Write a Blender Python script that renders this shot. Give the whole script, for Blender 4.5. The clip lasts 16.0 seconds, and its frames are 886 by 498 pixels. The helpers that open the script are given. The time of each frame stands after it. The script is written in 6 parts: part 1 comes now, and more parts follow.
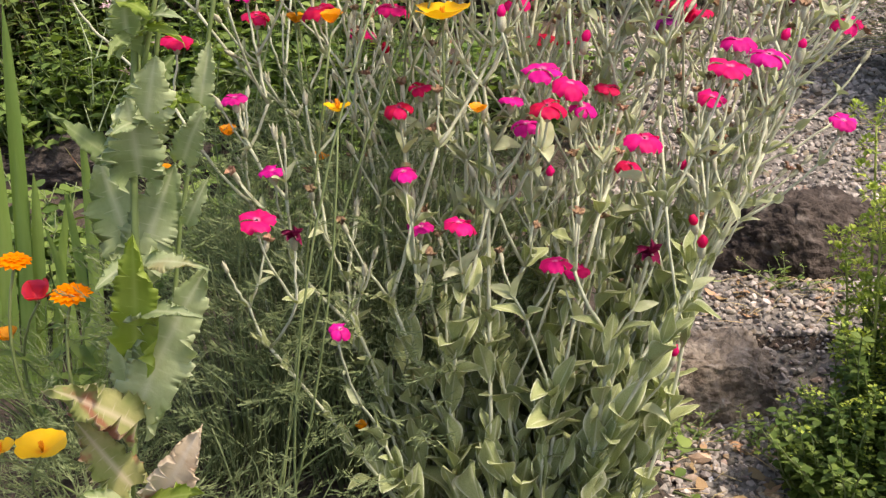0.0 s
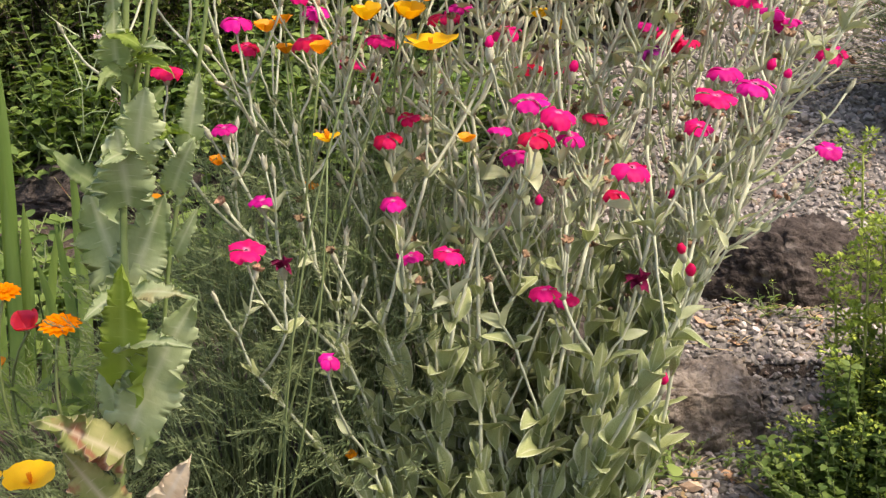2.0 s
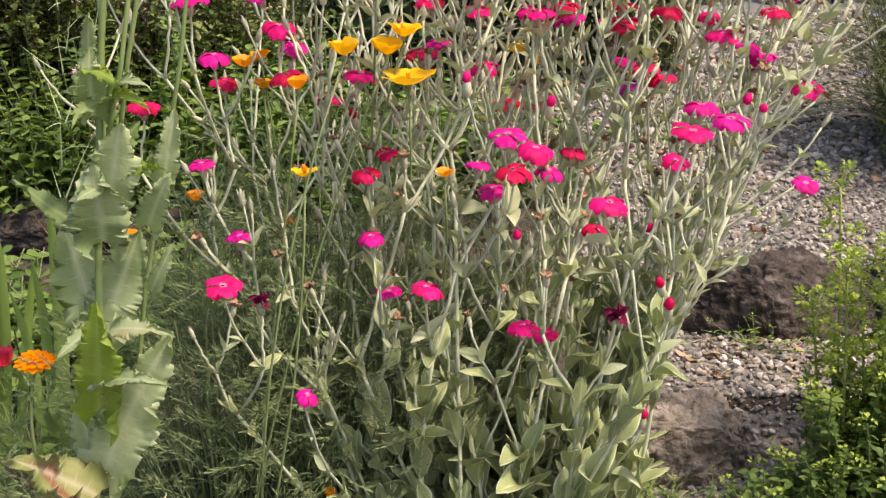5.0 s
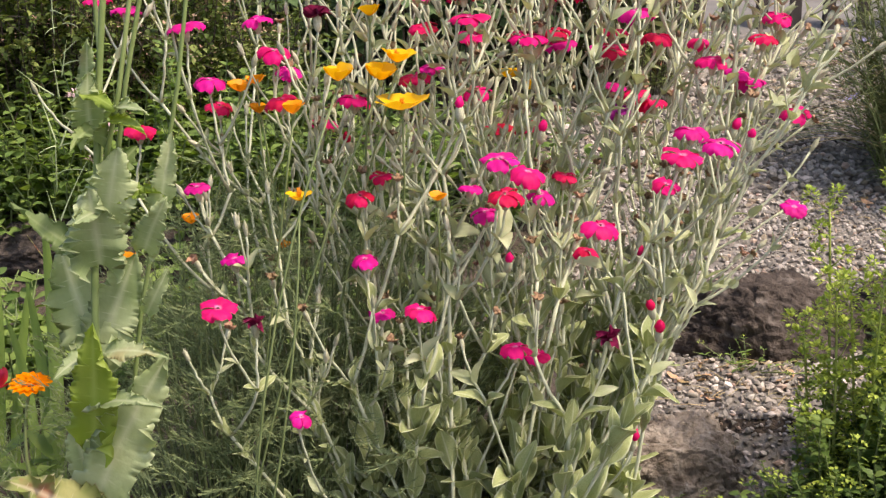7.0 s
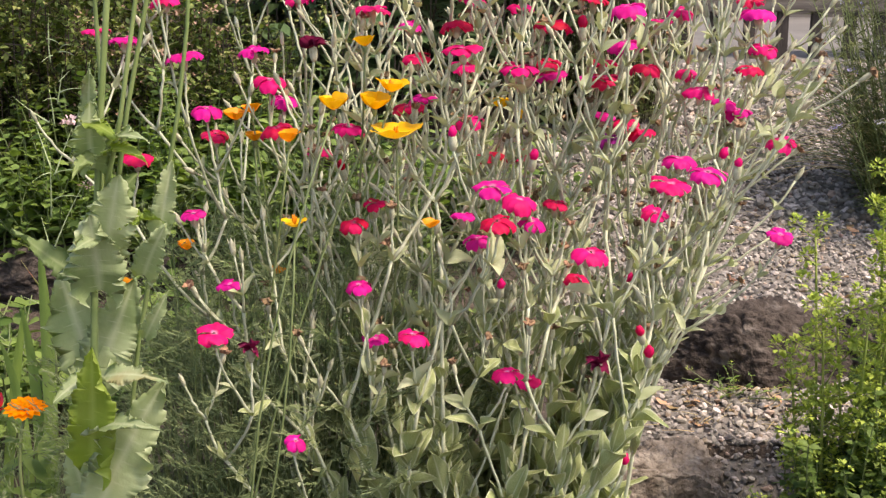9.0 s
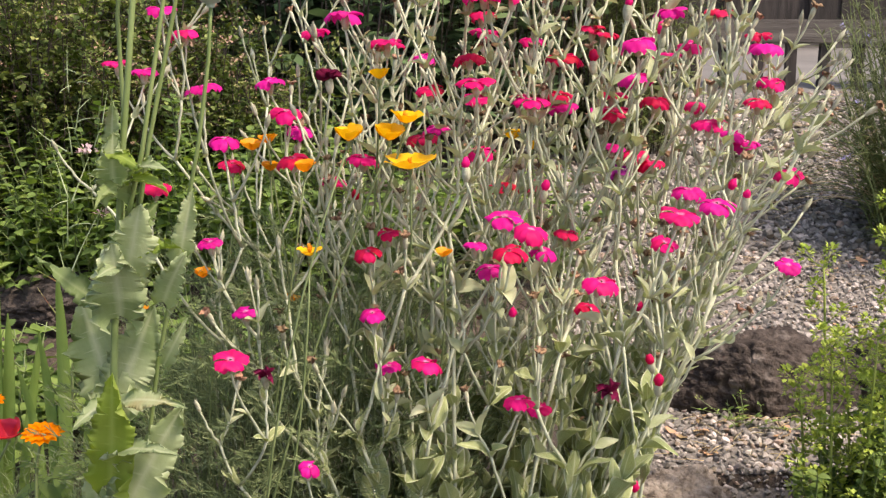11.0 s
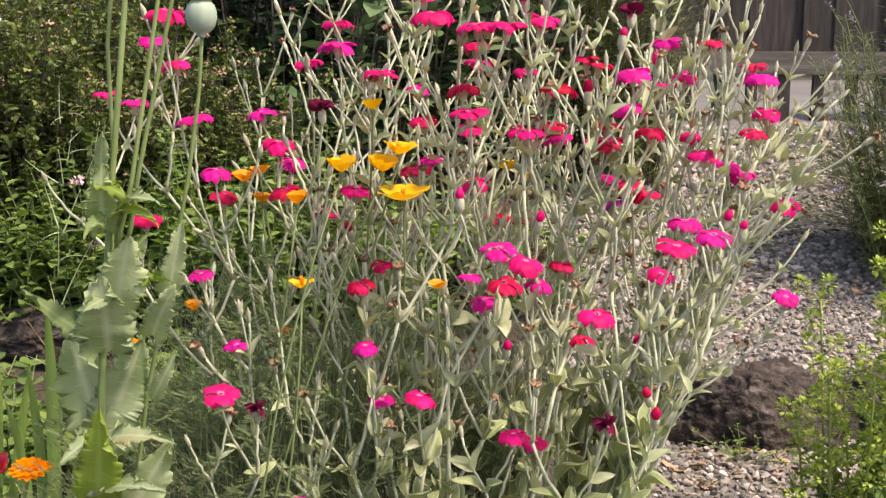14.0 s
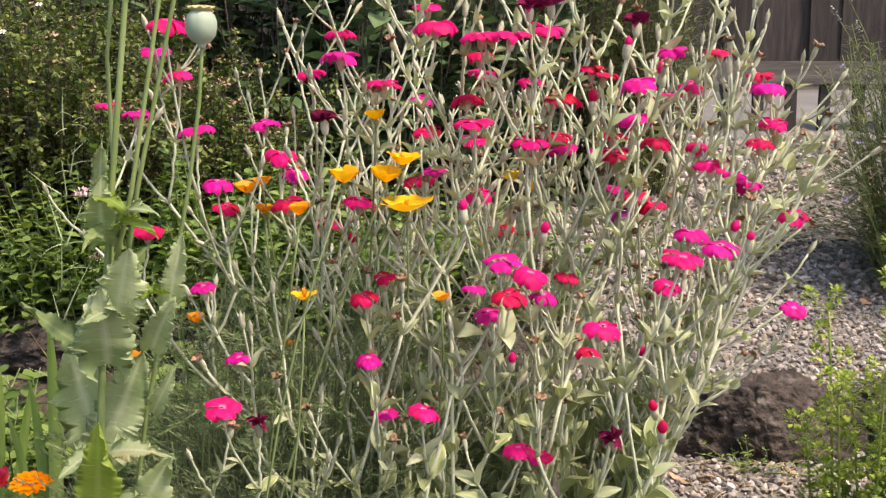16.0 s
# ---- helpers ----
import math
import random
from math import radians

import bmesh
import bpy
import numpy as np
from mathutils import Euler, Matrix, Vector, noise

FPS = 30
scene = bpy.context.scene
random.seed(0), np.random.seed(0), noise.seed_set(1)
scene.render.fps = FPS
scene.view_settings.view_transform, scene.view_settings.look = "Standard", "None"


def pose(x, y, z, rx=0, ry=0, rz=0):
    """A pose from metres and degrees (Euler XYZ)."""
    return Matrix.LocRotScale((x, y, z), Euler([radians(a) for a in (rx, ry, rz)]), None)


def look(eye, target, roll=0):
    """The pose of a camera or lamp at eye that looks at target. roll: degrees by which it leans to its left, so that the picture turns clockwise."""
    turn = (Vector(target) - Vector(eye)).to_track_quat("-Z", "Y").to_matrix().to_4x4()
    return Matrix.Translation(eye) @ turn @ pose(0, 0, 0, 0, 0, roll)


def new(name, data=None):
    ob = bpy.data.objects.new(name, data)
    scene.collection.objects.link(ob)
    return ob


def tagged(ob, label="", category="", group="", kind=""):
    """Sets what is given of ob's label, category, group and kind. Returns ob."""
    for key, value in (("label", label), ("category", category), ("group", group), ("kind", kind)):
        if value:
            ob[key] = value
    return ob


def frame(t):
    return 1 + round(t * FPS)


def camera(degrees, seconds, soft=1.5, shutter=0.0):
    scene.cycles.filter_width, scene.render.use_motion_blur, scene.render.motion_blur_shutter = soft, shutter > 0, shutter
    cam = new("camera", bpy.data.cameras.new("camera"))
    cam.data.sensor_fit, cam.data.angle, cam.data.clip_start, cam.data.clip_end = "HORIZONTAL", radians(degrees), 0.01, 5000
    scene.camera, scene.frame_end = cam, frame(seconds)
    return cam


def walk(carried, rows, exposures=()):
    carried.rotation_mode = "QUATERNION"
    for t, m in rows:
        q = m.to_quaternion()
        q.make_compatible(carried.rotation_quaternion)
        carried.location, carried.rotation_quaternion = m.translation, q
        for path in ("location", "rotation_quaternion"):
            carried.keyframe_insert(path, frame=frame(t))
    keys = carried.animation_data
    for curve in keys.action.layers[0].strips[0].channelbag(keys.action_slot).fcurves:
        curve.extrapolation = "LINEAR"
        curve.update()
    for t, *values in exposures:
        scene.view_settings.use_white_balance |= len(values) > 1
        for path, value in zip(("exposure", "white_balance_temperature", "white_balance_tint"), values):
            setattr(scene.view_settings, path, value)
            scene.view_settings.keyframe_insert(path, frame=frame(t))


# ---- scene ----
# ---- camera ----
cam = camera(41.92, 16.0, soft=1.35)
PATH = [
    (0.0, pose(-0.0036, 0.0157, 0.6934, 71.670, 0.231, 1.952)),
    (0.5, pose(-0.0017, 0.0145, 0.6938, 72.030, 0.310, 1.964)),
    (1.0, pose(-0.0012, 0.0132, 0.6941, 72.391, 0.320, 1.857)),
    (1.5, pose(-0.0016, 0.0127, 0.6949, 72.729, 0.271, 1.703)),
    (2.0, pose(-0.0020, 0.0134, 0.6946, 73.090, 0.262, 1.480)),
    (2.5, pose(-0.0014, 0.0152, 0.6946, 73.355, 0.257, 1.248)),
    (3.0, pose(-0.0002, 0.0170, 0.6948, 73.635, 0.243, 1.050)),
    (3.5, pose(0.0013, 0.0184, 0.6941, 73.961, 0.257, 0.858)),
    (4.0, pose(0.0013, 0.0186, 0.6944, 74.247, 0.221, 0.744)),
    (6.5, pose(0.0020, 0.0093, 0.6975, 75.484, 0.175, 0.365)),
    (7.0, pose(0.0015, 0.0070, 0.6986, 75.812, 0.081, 0.261)),
    (7.5, pose(0.0005, 0.0037, 0.6989, 76.176, -0.005, 0.140)),
    (8.0, pose(0.0000, 0.0000, 0.7000, 76.500, -0.000, -0.001)),
    (8.5, pose(-0.0009, -0.0053, 0.7009, 76.839, -0.080, -0.135)),
    (9.0, pose(-0.0021, -0.0092, 0.7020, 77.147, -0.153, -0.258)),
    (11.5, pose(-0.0066, -0.0260, 0.7063, 78.934, -0.300, 0.255)),
    (12.0, pose(-0.0071, -0.0259, 0.7063, 79.334, -0.322, 0.191)),
    (12.5, pose(-0.0066, -0.0235, 0.7057, 79.737, -0.306, 0.137)),
    (13.0, pose(-0.0071, -0.0193, 0.7053, 80.013, -0.355, 0.080)),
    (13.5, pose(-0.0056, -0.0163, 0.7047, 80.074, -0.312, 0.023)),
    (14.0, pose(-0.0053, -0.0133, 0.7041, 80.113, -0.273, -0.075)),
    (14.5, pose(-0.0050, -0.0115, 0.7042, 80.332, -0.278, -0.039)),
    (15.0, pose(-0.0044, -0.0099, 0.7043, 80.430, -0.239, 0.040)),
    (15.5, pose(-0.0039, -0.0075, 0.7037, 80.507, -0.180, 0.145)),
    (16.0, pose(-0.0026, -0.0037, 0.7032, 80.640, -0.117, 0.238)),
]
walk(cam, PATH, exposures=[(0.0, 0.53, 7100, 16.5), (16.0, 0.62, 7100, 17.5)])

# ---- light ----
SUN_ELEVATION, SUN_AZIMUTH = 58.0, 122.0     # degrees; azimuth clockwise from +y
world = bpy.data.worlds.new("world")
scene.world = world
world.use_nodes = True
wn, wl = world.node_tree.nodes, world.node_tree.links
sky = wn.new("ShaderNodeTexSky")
sky.sky_type, sky.sun_disc = "NISHITA", False
sky.sun_elevation, sky.sun_rotation = radians(SUN_ELEVATION), radians(SUN_AZIMUTH)
sky.air_density, sky.dust_density = 1.0, 2.5
wl.new(sky.outputs[0], wn["Background"].inputs[0])
wn["Background"].inputs[1].default_value = 0.20
sun = new("sun", bpy.data.lights.new("sun", "SUN"))
sun.data.energy, sun.data.angle, sun.data.color = 3.3, radians(5.0), (1.0, 0.92, 0.80)
_e, _a = radians(SUN_ELEVATION), radians(SUN_AZIMUTH)
sun.matrix_world = look((8 * math.cos(_e) * math.sin(_a), 8 * math.cos(_e) * math.cos(_a), 8 * math.sin(_e)), (0, 0, 0))

# ---- materials ----


def material(name, base, rough=0.6, second=None, scale=20.0, detail=4.0, bump=0.0, bump_scale=None, vary=0.0, by="object",
             through_light=0.0, thin=(1, 1, 1), spots=None, spot_scale=8.0, spot_at=0.62, metal=0.0, gloss=0.5, stretch=(1, 1, 1), centre=None, relief=0.004, palette=None, rim=None):
    """A surface: base colour mixed with a second by noise, brightness varied per object or island, fine relief, thin-leaf light."""
    m = bpy.data.materials.new(name)
    m.use_nodes = True
    nt = m.node_tree
    n, l = nt.nodes, nt.links
    bsdf = n["Principled BSDF"]
    bsdf.inputs["Roughness"].default_value = rough
    bsdf.inputs["Metallic"].default_value = metal
    bsdf.inputs["Specular IOR Level"].default_value = gloss
    tc = n.new("ShaderNodeTexCoord")
    mp = n.new("ShaderNodeMapping")
    mp.inputs["Scale"].default_value = stretch
    shift = n.new("ShaderNodeVectorMath")
    shift.operation = "MULTIPLY_ADD"
    own = n.new("ShaderNodeObjectInfo")
    l.new(own.outputs["Random"], shift.inputs[0])
    shift.inputs[1].default_value = (3.1, 5.7, 7.3)
    l.new(tc.outputs["Object"], shift.inputs[2])
    l.new(shift.outputs[0], mp.inputs[0])
    noise_a = n.new("ShaderNodeTexNoise")
    noise_a.inputs["Scale"].default_value, noise_a.inputs["Detail"].default_value = scale, detail
    l.new(mp.outputs[0], noise_a.inputs["Vector"])
    ramp = n.new("ShaderNodeMapRange")
    ramp.inputs[1].default_value, ramp.inputs[2].default_value = 0.35, 0.65
    l.new(noise_a.outputs[0], ramp.inputs[0])
    mix = n.new("ShaderNodeMix")
    mix.data_type = "RGBA"
    mix.inputs[6].default_value = (*base, 1)
    mix.inputs[7].default_value = (*(second or base), 1)
    l.new(ramp.outputs[0], mix.inputs[0])
    colour = mix.outputs[2]
    if spots:
        noise_b = n.new("ShaderNodeTexNoise")
        noise_b.inputs["Scale"].default_value, noise_b.inputs["Detail"].default_value = spot_scale, 3
        l.new(tc.outputs["Object"], noise_b.inputs["Vector"])
        r2 = n.new("ShaderNodeMapRange")
        r2.inputs[1].default_value, r2.inputs[2].default_value = spot_at, spot_at + 0.08
        l.new(noise_b.outputs[0], r2.inputs[0])
        mix2 = n.new("ShaderNodeMix")
        mix2.data_type = "RGBA"
        mix2.inputs[7].default_value = (*spots, 1)
        l.new(r2.outputs[0], mix2.inputs[0])
        l.new(colour, mix2.inputs[6])
        colour = mix2.outputs[2]
    if centre:
        # a paler eye round the thing's own axis
        ln = n.new("ShaderNodeVectorMath")
        ln.operation = "LENGTH"
        l.new(tc.outputs["Object"], ln.inputs[0])
        r3 = n.new("ShaderNodeMapRange")
        r3.inputs[1].default_value, r3.inputs[2].default_value = centre[1], centre[2]
        l.new(ln.outputs["Value"], r3.inputs[0])
        mix3 = n.new("ShaderNodeMix")
        mix3.data_type = "RGBA"
        mix3.inputs[6].default_value = (*centre[0], 1)
        l.new(r3.outputs[0], mix3.inputs[0])
        l.new(colour, mix3.inputs[7])
        colour = mix3.outputs[2]
    if rim:
        # pale woolly margin and midrib, from the leaf's own "rim" value
        at = n.new("ShaderNodeAttribute")
        at.attribute_name = "rim"
        r6 = n.new("ShaderNodeMapRange")
        r6.inputs[1].default_value, r6.inputs[2].default_value = 0.5, 1.0
        l.new(at.outputs["Fac"], r6.inputs[0])
        mix4 = n.new("ShaderNodeMix")
        mix4.data_type = "RGBA"
        mix4.inputs[7].default_value = (*rim, 1)
        l.new(r6.outputs[0], mix4.inputs[0])
        l.new(colour, mix4.inputs[6])
        colour = mix4.outputs[2]
    if palette:
        pick = n.new("ShaderNodeValToRGB")
        pick.color_ramp.interpolation = "CONSTANT"
        while len(pick.color_ramp.elements) < len(palette):
            pick.color_ramp.elements.new(0.5)
        for el, (pos, col) in zip(pick.color_ramp.elements, palette):
            el.position, el.color = pos, (*col, 1)
        src = n.new("ShaderNodeObjectInfo").outputs["Random"] if by == "object" else n.new("ShaderNodeNewGeometry").outputs["Random Per Island"]
        scatter = n.new("ShaderNodeMath")
        scatter.operation = "MULTIPLY"
        scatter.inputs[1].default_value = 37.3
        wrap = n.new("ShaderNodeMath")
        wrap.operation = "FRACT"
        l.new(src, scatter.inputs[0])
        l.new(scatter.outputs[0], wrap.inputs[0])
        l.new(wrap.outputs[0], pick.inputs[0])
        blend = n.new("ShaderNodeMix")
        blend.data_type, blend.blend_type = "RGBA", "MULTIPLY"
        blend.inputs[0].default_value = 1.0
        l.new(colour, blend.inputs[6])
        l.new(pick.outputs[0], blend.inputs[7])
        colour = blend.outputs[2]
    if vary:
        hsv = n.new("ShaderNodeHueSaturation")
        if by == "object":
            rnd = n.new("ShaderNodeObjectInfo").outputs["Random"]
        else:
            rnd = n.new("ShaderNodeNewGeometry").outputs["Random Per Island"]
        r4 = n.new("ShaderNodeMapRange")
        r4.inputs[3].default_value, r4.inputs[4].default_value = 1 - vary, 1 + vary
        l.new(rnd, r4.inputs[0])
        l.new(r4.outputs[0], hsv.inputs["Value"])
        r5 = n.new("ShaderNodeMapRange")
        r5.inputs[3].default_value, r5.inputs[4].default_value = 0.5 + 0.05 * vary, 0.5 - 0.05 * vary
        l.new(rnd, r5.inputs[0])
        l.new(r5.outputs[0], hsv.inputs["Hue"])
        l.new(colour, hsv.inputs["Color"])
        colour = hsv.outputs[0]
    l.new(colour, bsdf.inputs["Base Color"])
    if bump:
        nb = n.new("ShaderNodeTexNoise")
        nb.inputs["Scale"].default_value, nb.inputs["Detail"].default_value = bump_scale or scale * 3, 5
        l.new(mp.outputs[0], nb.inputs["Vector"])
        bp = n.new("ShaderNodeBump")
        bp.inputs["Strength"].default_value, bp.inputs["Distance"].default_value = bump, relief
        l.new(nb.outputs[0], bp.inputs["Height"])
        l.new(bp.outputs[0], bsdf.inputs["Normal"])
    if through_light:
        tr = n.new("ShaderNodeBsdfTranslucent")
        tint = n.new("ShaderNodeMix")
        tint.data_type, tint.blend_type = "RGBA", "MULTIPLY"
        tint.inputs[0].default_value = 1.0
        tint.inputs[7].default_value = (*thin, 1)
        l.new(colour, tint.inputs[6])
        l.new(tint.outputs[2], tr.inputs[0])
        ms = n.new("ShaderNodeMixShader")
        ms.inputs[0].default_value = through_light
        l.new(bsdf.outputs[0], ms.inputs[1])
        l.new(tr.outputs[0], ms.inputs[2])
        l.new(ms.outputs[0], n["Material Output"].inputs[0])
    return m


WOOL_LEAF = material("woolly_leaf", (0.265, 0.31, 0.125), 0.85, (0.37, 0.41, 0.20), 60, rim=(0.60, 0.62, 0.44), thin=(1.0, 1.1, 0.5), bump=0.25, bump_scale=900, vary=0.14, through_light=0.17, gloss=0.15)
WOOL_STEM = material("woolly_stem", (0.41, 0.432, 0.285), 0.9, (0.53, 0.55, 0.40), 90, bump=0.3, bump_scale=1200, vary=0.14, gloss=0.1)
WOOL_BRACT = material("woolly_bract", (0.36, 0.395, 0.22), 0.88, (0.47, 0.50, 0.32), 60, thin=(1.0, 1.08, 0.6), bump=0.25, bump_scale=900, vary=0.16, through_light=0.25, gloss=0.1)
WOOL_BUD = material("woolly_bud", (0.36, 0.36, 0.23), 0.85, (0.50, 0.49, 0.36), 160, bump=0.3, bump_scale=900, vary=0.15, gloss=0.1)
DEAD_HEAD = material("dry_flower", (0.16, 0.085, 0.05), 0.9, (0.34, 0.22, 0.12), 200, vary=0.35)
EYE = (0.80, 0.34, 0.52)
PETAL = {
    "pink": material("pink_petal", (0.74, 0.012, 0.27), 0.6, (0.62, 0.008, 0.24), 120, vary=0.12, through_light=0.35, gloss=0.2, centre=(EYE, 0.001, 0.0042)),
    "cerise": material("cerise_petal", (0.78, 0.010, 0.17), 0.6, (0.66, 0.006, 0.15), 120, vary=0.12, through_light=0.35, gloss=0.2, centre=(EYE, 0.001, 0.0038)),
    "crimson": material("crimson_petal", (0.64, 0.007, 0.065), 0.6, (0.52, 0.005, 0.07), 120, vary=0.15, through_light=0.35, gloss=0.2, centre=((0.7, 0.12, 0.25), 0.001, 0.004)),
    "purple": material("purple_petal", (0.26, 0.008, 0.17), 0.6, (0.20, 0.006, 0.15), 120, vary=0.1, through_light=0.3, gloss=0.2, centre=((0.5, 0.1, 0.3), 0.001, 0.005)),
    "faded": material("faded_petal", (0.20, 0.010, 0.06), 0.8, (0.12, 0.01, 0.04), 160, vary=0.2, through_light=0.2, gloss=0.1),
    "yellow": material("yellow_petal", (0.93, 0.58, 0.010), 0.5, (0.91, 0.50, 0.008), 90, vary=0.06, through_light=0.35, gloss=0.3, centre=((0.85, 0.30, 0.004), 0.001, 0.30)),
    "orange": material("orange_petal", (0.88, 0.38, 0.008), 0.5, (0.85, 0.29, 0.006), 90, vary=0.06, through_light=0.35, gloss=0.3, centre=((0.80, 0.20, 0.004), 0.001, 0.30)),
    "marigold": material("marigold_petal", (0.92, 0.33, 0.004), 0.7, (0.90, 0.25, 0.003), 90, vary=0.08, through_light=0.35, gloss=0.05),
    "scarlet": material("scarlet_petal", (0.60, 0.022, 0.015), 0.5, (0.36, 0.02, 0.05), 50, vary=0.08, through_light=0.3, gloss=0.3),
}
POPPY_LEAF = material("poppy_leaf", (0.20, 0.265, 0.11), 0.55, (0.37, 0.425, 0.235), 25, rim=(0.52, 0.55, 0.38), thin=(1.1, 1.25, 0.35), bump=0.25, bump_scale=120, vary=0.12, through_light=0.30, gloss=0.35, spots=(0.36, 0.32, 0.16), spot_scale=14, spot_at=0.66)
POPPY_DRY = material("dry_poppy_leaf", (0.19, 0.235, 0.055), 0.8, (0.36, 0.34, 0.14), 30, rim=(0.62, 0.52, 0.37), bump=0.3, bump_scale=120, vary=0.1, through_light=0.3, spots=(0.27, 0.115, 0.06), spot_scale=34, spot_at=0.53)
POPPY_PALE = material("bleached_poppy_leaf", (0.64, 0.50, 0.34), 0.85, (0.70, 0.60, 0.45), 30, rim=(0.68, 0.60, 0.49), bump=0.3, bump_scale=120, vary=0.1, through_light=0.3, spots=(0.36, 0.20, 0.12), spot_scale=26, spot_at=0.60)
# darker copy of the poppy leaf, its shade put into the colour
POPPY_SHADE = material("shaded_poppy_leaf", (0.13, 0.19, 0.06), 0.55, (0.19, 0.25, 0.09), 25, rim=(0.30, 0.35, 0.17), bump=0.25, bump_scale=120, vary=0.1, through_light=0.3, thin=(1.1, 1.25, 0.35), gloss=0.35)
POPPY_STEM = material("poppy_stem", (0.16, 0.22, 0.065), 0.55, (0.21, 0.27, 0.095), 40, bump=0.1, vary=0.08, gloss=0.35)
POPPY_RIB = material("poppy_midrib", (0.34, 0.42, 0.20), 0.6, (0.42, 0.48, 0.28), 40, gloss=0.3)
POD = material("poppy_pod", (0.29, 0.36, 0.26), 0.6, (0.35, 0.41, 0.31), 60, bump=0.06, gloss=0.3)
POD_CAP = material("poppy_pod_cap", (0.46, 0.42, 0.18), 0.7, (0.36, 0.28, 0.12), 200)
FEATHER = material("feathery_leaf", (0.125, 0.17, 0.066), 0.7, (0.235, 0.285, 0.135), 12, vary=0.3, by="island", through_light=0.25, gloss=0.2)
GREEN_STEM = material("green_stem", (0.125, 0.17, 0.055), 0.6, (0.18, 0.225, 0.085), 40, vary=0.15)
IRIS = material("sword_leaf", (0.16, 0.26, 0.045), 0.5, (0.22, 0.32, 0.07), 14, bump=0.2, bump_scale=300, vary=0.12, through_light=0.3, stretch=(6, 6, 0.5))
OLIVE = material("olive_flower_head", (0.16, 0.19, 0.045), 0.8, (0.24, 0.25, 0.08), 40, vary=0.3, by="island", through_light=0.2)
HERB = material("herb_leaf", (0.09, 0.14, 0.034), 0.6, (0.155, 0.20, 0.055), 18, thin=(1.1, 1.2, 0.5), vary=0.45, by="island", through_light=0.3, gloss=0.3)
HERB_LIGHT = material("light_herb_leaf", (0.135, 0.215, 0.048), 0.6, (0.20, 0.28, 0.075), 18, thin=(1.1, 1.2, 0.5), vary=0.3, by="island", through_light=0.35, gloss=0.3)
LIME = material("lime_flower_head", (0.31, 0.41, 0.05), 0.7, (0.42, 0.51, 0.09), 40, vary=0.25, by="island", through_light=0.3)
RIGHT_LEAF = material("bush_leaf", (0.085, 0.145, 0.028), 0.55, (0.14, 0.205, 0.048), 20, thin=(1.1, 1.2, 0.5), vary=0.32, by="island", through_light=0.3, gloss=0.35)
RUSSET = material("russet_flower_head", (0.27, 0.15, 0.11), 0.8, (0.36, 0.26, 0.16), 40, vary=0.3, by="island")
PALE_PINK = material("pale_pink_flower", (0.55, 0.36, 0.38), 0.7, (0.6, 0.46, 0.45), 40, vary=0.15, by="island", through_light=0.2)
DARK_LEAF = material("dark_glossy_leaf", (0.075, 0.14, 0.055), 0.36, (0.13, 0.195, 0.085), 12, vary=0.35, by="island", through_light=0.25, gloss=0.5)
FINE = material("fine_shrub_leaf", (0.12, 0.165, 0.042), 0.6, (0.19, 0.235, 0.07), 14, vary=0.35, by="island", through_light=0.2)
NEEDLE = material("needle_leaf", (0.085, 0.115, 0.028), 0.6, (0.15, 0.18, 0.052), 14, vary=0.35, by="island", through_light=0.15)
LAVENDER = material("lavender_flower", (0.26, 0.24, 0.48), 0.8, (0.38, 0.37, 0.55), 200, vary=0.25, by="island")
LAV_GREY = material("lavender_bud", (0.36, 0.37, 0.36), 0.9, (0.44, 0.44, 0.46), 200, vary=0.2, by="island")
# yellow-green of young leaves, with the glow of backlit ones put into the colour
POPPY_YOUNG_BACKLIT = material("young_backlit_poppy_leaf", (0.19, 0.27, 0.035), 0.55, (0.26, 0.34, 0.07), 25, rim=(0.36, 0.44, 0.14), bump=0.25, bump_scale=120, vary=0.1, through_light=0.4, thin=(1.2, 1.3, 0.25), gloss=0.35)
SPRIG_STEM = material("sprig_stem", (0.20, 0.26, 0.05), 0.6, (0.28, 0.33, 0.09), 40, vary=0.12, gloss=0.25)
WHITE_PETAL = material("white_petal", (0.75, 0.74, 0.68), 0.6, (0.66, 0.66, 0.60), 60, vary=0.08, by="island", through_light=0.2)
BARK = material("pale_bark", (0.34, 0.31, 0.27), 0.9, (0.46, 0.44, 0.40), 14, bump=0.6, bump_scale=60, stretch=(3, 3, 0.6))
TWIG = material("dark_twig", (0.045, 0.034, 0.026), 0.9, (0.09, 0.066, 0.05), 40, vary=0.2)
STRAW = material("dry_straw", (0.38, 0.29, 0.14), 0.9, (0.48, 0.39, 0.22), 60, vary=0.25, by="island")
SOIL = material("soil", (0.040, 0.029, 0.021), 0.95, (0.085, 0.062, 0.044), 34, detail=9, bump=1.0, bump_scale=110, relief=0.012)
GRIT = material("grit", (0.13, 0.115, 0.098), 0.95, (0.21, 0.19, 0.165), 60, detail=8, bump=0.8, bump_scale=160)
STONE_MIX = ((0.0, (0.6, 0.59, 0.58)), (0.22, (0.82, 0.82, 0.82)), (0.52, (1.0, 0.98, 0.95)), (0.82, (1.0, 0.86, 0.72)), (0.89, (0.72, 0.58, 0.49)), (0.94, (1.35, 1.34, 1.3)))
STONE = material("gravel_stone", (0.268, 0.241, 0.210), 0.85, (0.388, 0.353, 0.312), 90, palette=STONE_MIX, vary=0.42, by="island", bump=0.2, bump_scale=400)
STONE_PART = material("loose_stone", (0.268, 0.241, 0.210), 0.85, (0.388, 0.353, 0.312), 90, palette=STONE_MIX, vary=0.42, bump=0.2, bump_scale=400)
